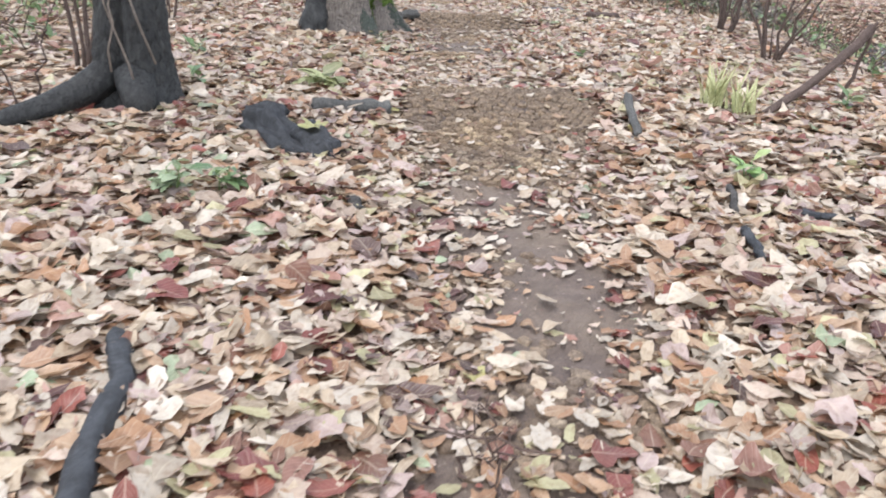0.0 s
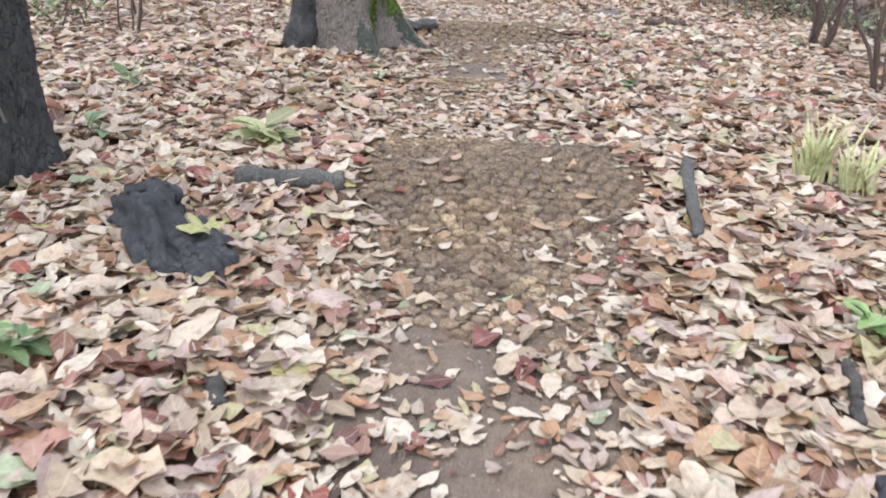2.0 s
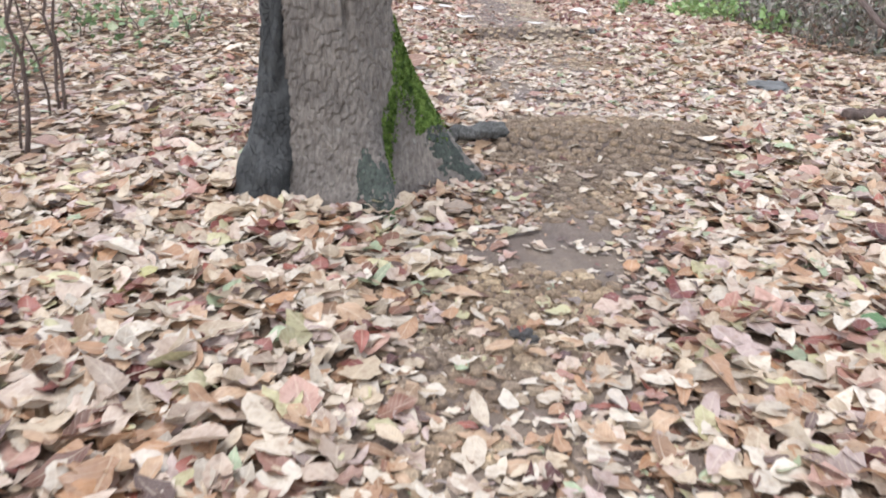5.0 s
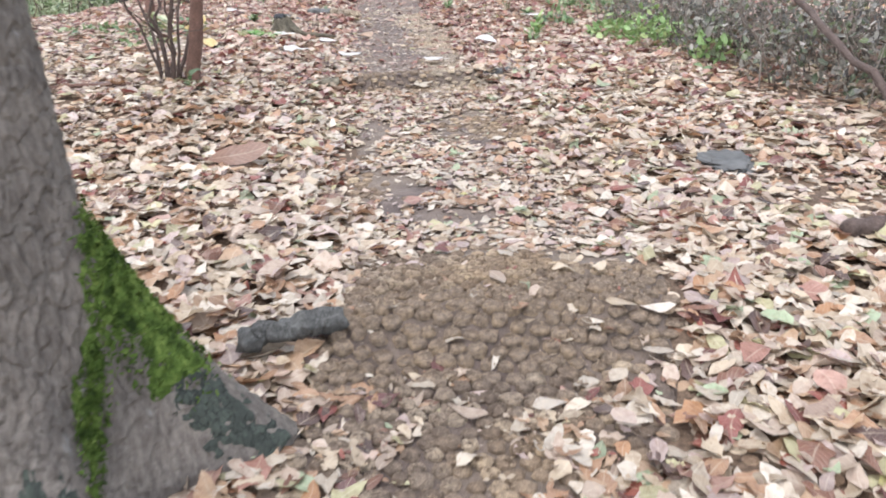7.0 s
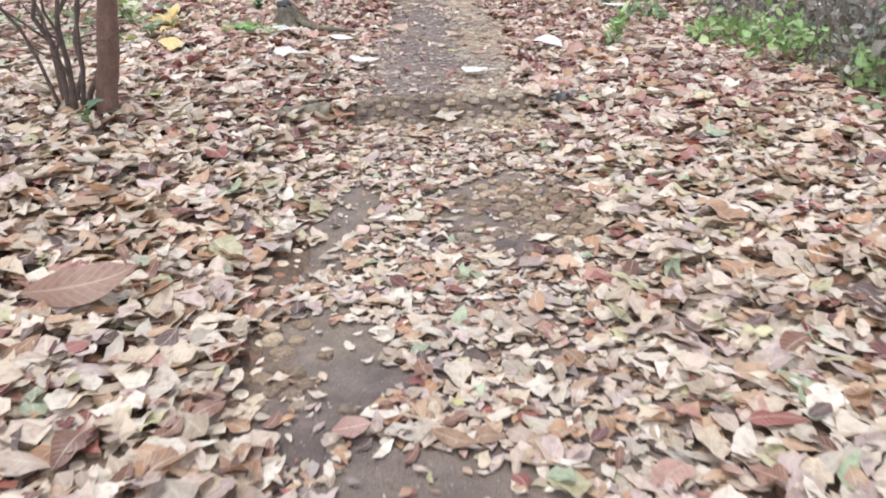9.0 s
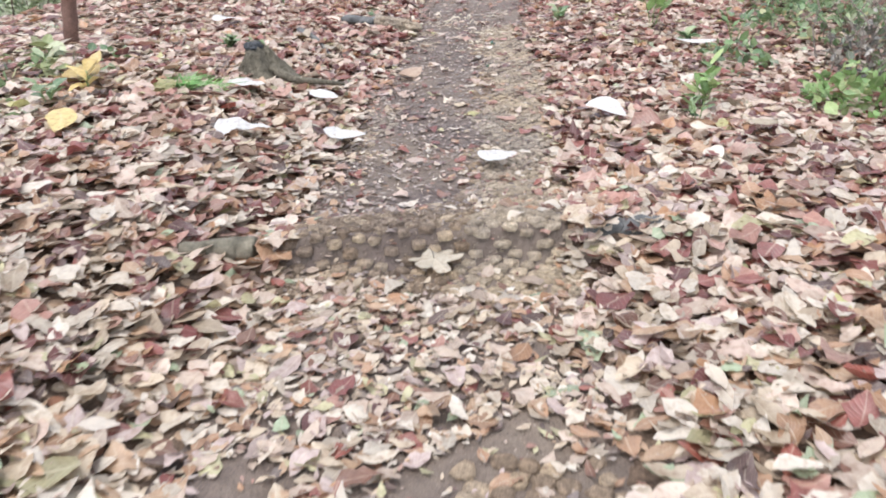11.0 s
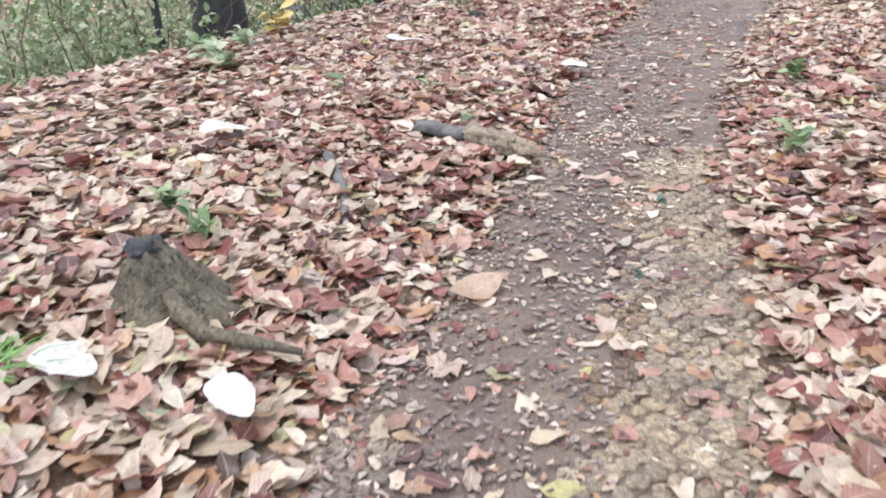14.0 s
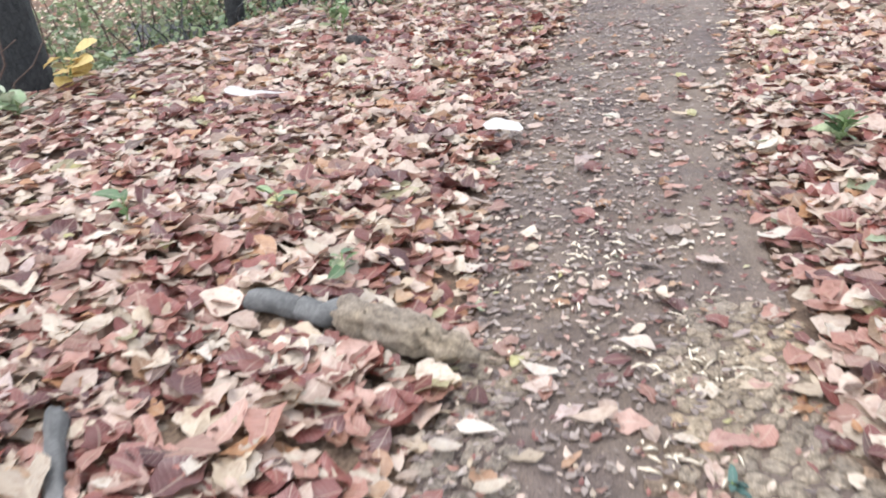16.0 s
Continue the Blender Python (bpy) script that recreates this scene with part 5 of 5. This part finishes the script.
def tuft(x, y, blades, height, mt, label, seed, droop=0.5, width=0.016):
    """A grass tuft; its blades are one mass."""
    r = np.random.default_rng(seed)
    vs, fs, n = [], [], 0
    for i in range(blades):
        a = r.uniform(0, 6.28)
        h = height * r.uniform(0.6, 1.1)
        w = width * r.uniform(0.6, 1.2)
        b0 = np.array([r.normal(0, 0.04), r.normal(0, 0.04), -0.02])
        d = np.array([math.cos(a), math.sin(a), 0])
        s = np.array([-math.sin(a), math.cos(a), 0])
        for k in range(6):
            t = k / 5
            c = b0 + d * (t ** 1.6) * h * droop * r.uniform(0.95, 1.05) + np.array([0, 0, h * (t - 0.55 * droop * t ** 2.6)])
            vs += [c - s * w * (1 - t) / 2, c + s * w * (1 - t) / 2 + np.array([0, 0, 0.002])]
            if k:
                fs.append((n + 2 * k - 2, n + 2 * k - 1, n + 2 * k + 1, n + 2 * k))
        n += 12
    ob = tagged(new("grass_tuft", raw_mesh("grass_tuft", np.array(vs), np.array(fs), [mt])), label, "grass")
    ob.location = on(x, y)
    return ob


tuft(1.98, 6.1, 46, 0.50, mat_straw, "drooping yellow-green grass tuft in leaves", 1, 0.36, 0.032)
tuft(2.16, 5.98, 34, 0.42, mat_straw, "drooping yellow-green grass tuft in leaves", 2, 0.4, 0.032)
tuft(-3.2, 16.72, 130, 0.22, mat_grass, "short dark green grass tuft", 3, 0.9)
tuft(-3.06, 16.82, 100, 0.18, mat_grass, "short dark green grass tuft", 4, 0.9)


# ---- thickets and green banks: masses too fine to count ----
def mass(name, boxes, density, size, mt, label, category, seed, flat=0.7):
    """A mass of small leaves filling soft mounds: x, y, rx, ry, height."""
    r = np.random.default_rng(seed)
    pts = []
    for x, y, rx, ry, h in boxes:
        n = int(rx * ry * density)
        a, q = r.uniform(0, 6.28, n), np.sqrt(r.random(n))
        px, py_ = x + rx * q * np.cos(a), y + ry * q * np.sin(a)
        top = h * (1 - 0.6 * q ** 2) * (0.7 + 0.3 * wobble(px, py_, 4.0, seed))
        pts.append(np.stack([px, py_, land(px, py_) + top * r.random(n) ** 0.7], -1))
    p = np.concatenate(pts)
    n = len(p)
    L = np.clip(r.normal(size, size * 0.3, n), size * 0.3, size * 2)
    v, f, u = leaf_arrays(p, r.uniform(0, 6.28, n), r.normal(0, flat, n), r.normal(0, flat, n), L, L * r.uniform(0.35, 0.7, n), r.normal(0.2, 0.3, n), r.normal(0.2, 0.3, n), r.integers(0, 3, n), 2)
    return tagged(new(name, raw_mesh(name, v, f, [mt], u)), label, category, kind="stuff")


def canes(name, boxes, count, mt, label, seed, rad=0.006):
    """Thin arching stems."""
    r = random.Random(seed)
    vs, fs, n = [], [], 0
    for i in range(count):
        x, y, rx, ry, h = boxes[i % len(boxes)]
        p = Vector(on(x + r.uniform(-rx, rx), y + r.uniform(-ry, ry), -0.05))
        e = p + Vector((r.uniform(-0.6, 0.6), r.uniform(-0.6, 0.6), h * r.uniform(0.5, 1.2)))
        v, f = tube(bend(p, e, 7, 0.12 * r.random(), 0.05, seed + i), taper(rad * r.uniform(0.7, 1.5), rad * 0.4, 7), 5, 0.05, i)
        vs.append(v)
        fs.append(f + n)
        n += len(v)
    return tagged(new(name, raw_mesh(name, np.concatenate(vs), np.concatenate(fs), [mt])), label, "shrub", kind="stuff")


THICKET = [(2.9, 15.0, 0.9, 0.8, 0.9), (2.3, 16.2, 0.7, 0.7, 0.9), (3.6, 14.2, 1.0, 0.9, 1.0), (2.6, 17.4, 0.9, 0.8, 1.0), (1.9, 17.6, 0.5, 0.6, 0.8), (3.9, 15.8, 1.2, 1.0, 1.2), (1.7, 19.0, 0.7, 0.9, 0.7), (4.6, 13.2, 1.0, 1.0, 0.8)]
mass("bramble_thicket", THICKET, 1500, 0.075, mat_bramble, "grey-green tangled bramble thicket beside the path", "shrub", 91, 0.9)
canes("bramble_canes", THICKET, 420, mat_vine, "thin grey arching bramble canes", 92)
mass("green_undergrowth", [(1.5, 16.9, 0.35, 0.4, 0.75), (1.2, 17.9, 0.5, 0.4, 0.45), (2.0, 16.0, 0.3, 0.3, 0.4), (0.6, 21.4, 0.3, 0.3, 0.8)], 1500, 0.085, mat_fresh, "bright green leafy undergrowth", "undergrowth", 93)
mass("green_undergrowth", [(1.1, 20.3, 0.7, 0.8, 0.5), (1.6, 21.8, 0.9, 0.9, 0.8), (0.35, 19.0, 0.3, 0.5, 0.25)], 900, 0.075, mat_green, "dull green leafy undergrowth", "undergrowth", 101)
LEFT_BANK = [(-7.5, 19.3, 0.5, 0.6, 1.0), (-8.2, 20.6, 1.0, 0.9, 2.0), (-7.6, 20.9, 0.5, 0.6, 1.4), (-9.4, 20.0, 1.2, 1.2, 2.4), (-9.6, 22.3, 1.0, 0.9, 2.2), (-8.8, 18.3, 1.1, 0.8, 1.7), (-10.2, 22.0, 1.4, 1.4, 2.6), (-7.3, 21.6, 0.4, 0.4, 1.3), (-10, 18.5, 1.2, 1.2, 2.2), (-9.4, 24.2, 1.1, 1.0, 2.2), (-11.6, 24.2, 1.6, 1.6, 2.8), (-8.3, 23.8, 0.6, 0.6, 1.6), (-12.4, 20.5, 1.6, 1.6, 2.8), (-9.6, 26.3, 1.4, 1.2, 2.4)]
mass("green_bank_bush", LEFT_BANK, 1200, 0.085, mat_bank, "pale green leafy bushes below the bank", "undergrowth", 94)
canes("bank_stems", LEFT_BANK, 90, mat_twig, "dark thin stems in the bushes", 95, 0.01)
FAR = [(-6.4, 25.6, 0.8, 0.5, 0.5), (-5.2, 27.3, 1.0, 0.5, 0.6), (-7.6, 24.4, 0.7, 0.5, 0.6), (-3.9, 28.6, 0.8, 0.6, 0.6), (-0.6, 27.5, 1.0, 1.0, 0.8), (0.5, 25.0, 1.0, 1.0, 0.8), (-8.6, 26.5, 1.2, 1.0, 1.0)]
mass("far_undergrowth", FAR, 800, 0.085, mat_green, "dull green undergrowth behind the leaf bank", "undergrowth", 96)
canes("far_stems", FAR, 260, mat_bark_wet, "dark thin stems behind the leaf bank", 97, 0.01)
NEARLEFT = [(-4.2, 9.4, 0.6, 0.5, 0.5), (-4.6, 8.4, 0.6, 0.6, 0.6), (-5.0, 10.5, 0.9, 0.8, 0.7), (-3.9, 7.2, 0.4, 0.4, 0.3), (-4.6, 12.6, 0.8, 0.8, 0.5), (-4.0, 6.4, 0.5, 0.5, 0.5), (-4.15, 16.95, 0.45, 0.35, 0.16), (-4.86, 16.49, 0.55, 0.45, 0.18), (-4.02, 15.83, 0.45, 0.45, 0.13)]
mass("low_undergrowth", NEARLEFT, 330, 0.085, mat_green, "sparse dull green undergrowth among leaves", "undergrowth", 98)
canes("undergrowth_stems", NEARLEFT[:6], 70, mat_twig, "thin dark stems in the undergrowth", 103, 0.007)
RIGHTBANK = [(4.4, 9.6, 0.6, 0.8, 0.5), (4.9, 11.4, 0.8, 0.8, 0.7), (4.4, 7.6, 0.5, 0.7, 0.3), (5.4, 9.6, 0.7, 1.2, 0.8), (3.9, 13.0, 0.9, 0.6, 0.5)]
mass("bank_undergrowth", RIGHTBANK, 260, 0.08, mat_green, "sparse green leaves at the bank edge", "undergrowth", 99)
canes("bank_twigs", RIGHTBANK, 110, mat_twig, "thin dark twigs at the bank edge", 100, 0.008)


# ---- single leaves that stand out ----
def big_leaf(name, x, y, length, ratio, yaw, mt, label, seed, curl=0.35, lift=0.05, group=""):
    ob = tagged(new(name, blade_mesh(name, length, length * ratio * 1.25, curl * 0.35, 0.05, 2 if mt is mat_white else seed % 2, mt, 14, 0.025)), label, "leaf", group)
    ob.matrix_world = pose(x, y, land1(x, y) + lift, 3 * (seed % 3), 2, yaw) @ Matrix.Translation((-length / 2, 0, 0))
    return ob


W = "large bleached white magnolia leaf lying on the litter"
for i, (x, y, L, ra, yaw) in enumerate(((-2.84, 16.96, 0.28, 0.44, -4), (-2.37, 17.17, 0.26, 0.42, -25), (-2.46, 16.21, 0.33, 0.45, 25), (-1.955, 16.56, 0.30, 0.42, -12),
                                       (-0.975, 16.47, 0.24, 0.55, 40), (-0.45, 17.3, 0.33, 0.46, -42), (-4.21, 19.05, 0.30, 0.55, 28), (-3.13, 21.77, 0.24, 0.5, -18),
                                       (-4.79, 21.93, 0.42, 0.2, 14), (0.04, 19.42, 0.35, 0.3, 10), (0.17, 16.98, 0.3, 0.36, 16), (0.46, 17.12, 0.28, 0.36, 14))):
    pale = i > 9
    big_leaf("magnolia_leaf", x, y, L * (0.75 if pale else 1), ra, yaw, mat_tan_pale if pale else mat_white, "large pale tan magnolia leaf lying on the litter" if pale else W, i, 0.45, 0.095 if i != 4 else 0.06, "" if pale else "bleached magnolia leaves")
ob = big_leaf("magnolia_leaf", -1.63, 12.1, 0.40, 0.36, 25, mat_rust_big, "large rust-brown magnolia leaf lying on pale leaves", 1, 0.3, 0.1)
ob.matrix_world = pose(-1.63, 12.12, land1(-1.63, 12.12) + 0.11, 38, -10, 24) @ Matrix.Translation((-0.21, 0, 0))
big_leaf("magnolia_leaf", -2.15, 18.32, 0.26, 0.5, 60, mat_tan_big, "large curled tan-orange leaf on the litter", 2, 0.9, 0.04)
big_leaf("magnolia_leaf", -3.77, 16.44, 0.34, 0.5, 70, mat_yellow, "large yellowing leaf standing in litter", 3, 0.3, 0.12)
big_leaf("magnolia_leaf", -3.29, 15.64, 0.36, 0.35, -50, mat_yellow, "large pale yellow leaf on the litter", 4, 0.3, 0.07)


def lobed_leaf(x, y, size, yaw, mt, label, seed):
    """A broad leaf with five pointed lobes, cupped and crinkled."""
    r = random.Random(seed)
    seg, rings = 70, 6
    verts, uvs = [(0.0, 0.0, 0.0)], [(0.0, 0.5)]
    for j in range(1, rings + 1):
        t = j / rings
        for i in range(seg):
            a = -math.pi + 2 * math.pi * (i + 0.5) / seg
            lobe = max(math.exp(-((a - c) / w) ** 2) * h for c, w, h in ((0, 0.34, 1.0), (0.95, 0.31, 0.88), (-0.95, 0.31, 0.88), (1.95, 0.34, 0.6), (-1.95, 0.34, 0.6)))
            rad = size * t * (0.42 + 0.58 * lobe) * (1 + 0.05 * t * math.sin(13 * a + seed))
            verts.append((rad * math.cos(a), rad * math.sin(a), 0.10 * size * t * t * math.sin(3 * a + seed) + 0.16 * rad * lobe))
            uvs.append((t, 0.5 + 0.5 * math.sin(a * 2.5) * t))
    i = np.arange(seg)
    j = (i + 1) % seg
    faces = [np.stack([i * 0, 1 + i, 1 + j, 1 + j], -1)]
    for k in range(rings - 1):
        faces.append(np.stack([1 + k * seg + i, 1 + (k + 1) * seg + i, 1 + (k + 1) * seg + j, 1 + k * seg + j], -1))
    ob = tagged(new("lobed_leaf", raw_mesh("lobed_leaf", np.array(verts), np.concatenate(faces), [mt], np.array(uvs))), label, "leaf")
    ob.matrix_world = pose(x, y, land1(x, y) + 0.045, r.uniform(-6, 6), r.uniform(-6, 6), yaw)
    part("stalk", tube_mesh("stalk", bend((0, 0, 0), (-size * 0.6, 0.01, 0.015), 6, 0.01, 0.004, seed), taper(0.0022, 0.0016, 6), mat_vine, 6, 0.05, seed), ob)
    return ob


lobed_leaf(-0.93, 15.1, 0.15, -50, mat_tan_pale, "large pale yellow lobed leaf lying before the step", 5)
lobed_leaf(-0.36, 5.28, 0.14, 200, mat_tan_pale, "large cream lobed leaf beside the log", 6)
lobed_leaf(-0.80, 4.74, 0.11, 140, mat_dull_yellow, "dull yellow-green lobed leaf lying on the charred stump", 7).location.z += 0.10
lobed_leaf(1.42, 4.75, 0.16, 60, mat_tan_pale, "large pale brown lobed leaf in the litter", 8)

# ---- wood chips on the path ----
r = random.Random(5)
chips = []
for cx0, cy0, sx, sy, n in ((-2.39, 20.56, 0.08, 0.12, 46), (-1.94, 20.03, 0.1, 0.07, 34), (-1.91, 19.6, 0.1, 0.06, 22), (-1.9, 19.35, 0.1, 0.08, 22), (-2.5, 20.25, 0.2, 0.15, 26), (-2.1, 20.3, 0.25, 0.2, 24), (-2.3, 20.9, 0.25, 0.3, 16)):
    for i in range(n):
        x, y = r.gauss(cx0, sx), r.gauss(cy0, sy)
        L = 0.006 + 0.026 * r.random() ** 2.2
        a = r.uniform(0, 6.28)
        z = land1(x, y) + 0.016
        d = Vector((math.cos(a), math.sin(a), r.uniform(-0.1, 0.1))) * L
        chips.append(tube([Vector((x, y, z)) - d, Vector((x, y, z + 0.004)), Vector((x, y, z)) + d], [0.002, r.uniform(0.003, 0.007), 0.002], 5, 0.3, i))
vs, fs, n = [], [], 0
for v, f in chips:
    vs.append(v)
    fs.append(f + n)
    n += len(v)
tagged(new("wood_chips", raw_mesh("wood_chips", np.concatenate(vs), np.concatenate(fs), [mat_chip])), "pale fresh wood chips strewn on the path", "wood chips", kind="stuff")

# ---- the leaves nearest the walk, one by one ----
shapes = [blade_mesh("leaf", L, L * w, c, fo, k, mat_pale_one, 5, 0.06) for L, w, c, fo, k in
          ((0.13, 0.42, 0.3, 0.2, 0), (0.15, 0.36, 0.5, 0.3, 1), (0.11, 0.5, -0.3, 0.25, 2), (0.16, 0.4, 0.2, -0.2, 0), (0.12, 0.55, 0.5, 0.1, 1), (0.10, 0.48, 0.4, 0.4, 2))]
rshapes = [blade_mesh("leaf", L, L * w, c, fo, k, mat_russet_one, 5, 0.08) for L, w, c, fo, k in ((0.12, 0.55, 0.3, 0.2, 0), (0.10, 0.6, 0.5, 0.3, 1), (0.13, 0.5, -0.3, 0.25, 2))]
r = random.Random(77)
count = 0
for x, y, yaw in ((0.11, 5.94, 75), (-0.03, 5.64, 110), (0.1, 5.5, 35), (0.33, 5.42, 80), (0.57, 5.34, -15), (-0.15, 6.15, 115), (0.79, 5.69, 10), (-0.04, 5.83, 20), (0.7, 5.41, 40),
                  (-0.33, 5.41, 30), (-0.18, 5.25, 5), (0.03, 5.21, 25), (0.14, 5.09, 80), (0.07, 9.62, -15), (0.12, 9.4, 40), (0.35, 9.69, 30), (0.6, 9.89, 55), (0.53, 10.15, -30),
                  (0.63, 10.25, 0), (0.76, 10.26, 10), (0.42, 10.54, -8), (0.56, 10.58, 80), (0.76, 10.04, 0), (-2.48, 19.46, 10), (-2.44, 19.55, 0), (-2.16, 19.69, 15), (-1.74, 19.37, 90),
                  (-1.76, 19.01, 100), (-1.6, 19.98, 5), (-2.32, 19.37, 40)):
    lf = part("leaf", shapes[count % 6], litters[0])
    lf.matrix_local = pose(x, y, land1(x, y) + 0.028, r.gauss(0, 5), r.gauss(0, 4), yaw) @ pose(-0.07, 0, 0)
    count += 1
while count < 300:
    y = r.uniform(2.2, 22.5)
    x = float(path_x(y)) + r.uniform(-1.5, 1.5)
    c = float(cover(np.array([x]), np.array([y]))[0])
    if c < 0.02 or (c < 0.3 and r.random() < 0.45):
        continue
    russet = r.random() < float(russet_share(np.array([x]), np.array([y]))[0])
    lf = part("leaf", r.choice(rshapes if russet else shapes), litters[1 if russet else 0])
    t = 14 if c > 0.5 else 5
    lf.matrix_local = pose(x, y, land1(x, y) + (0.04 if c > 0.5 else 0.02), r.gauss(0, t), r.gauss(0, t), r.uniform(0, 360))
    count += 1
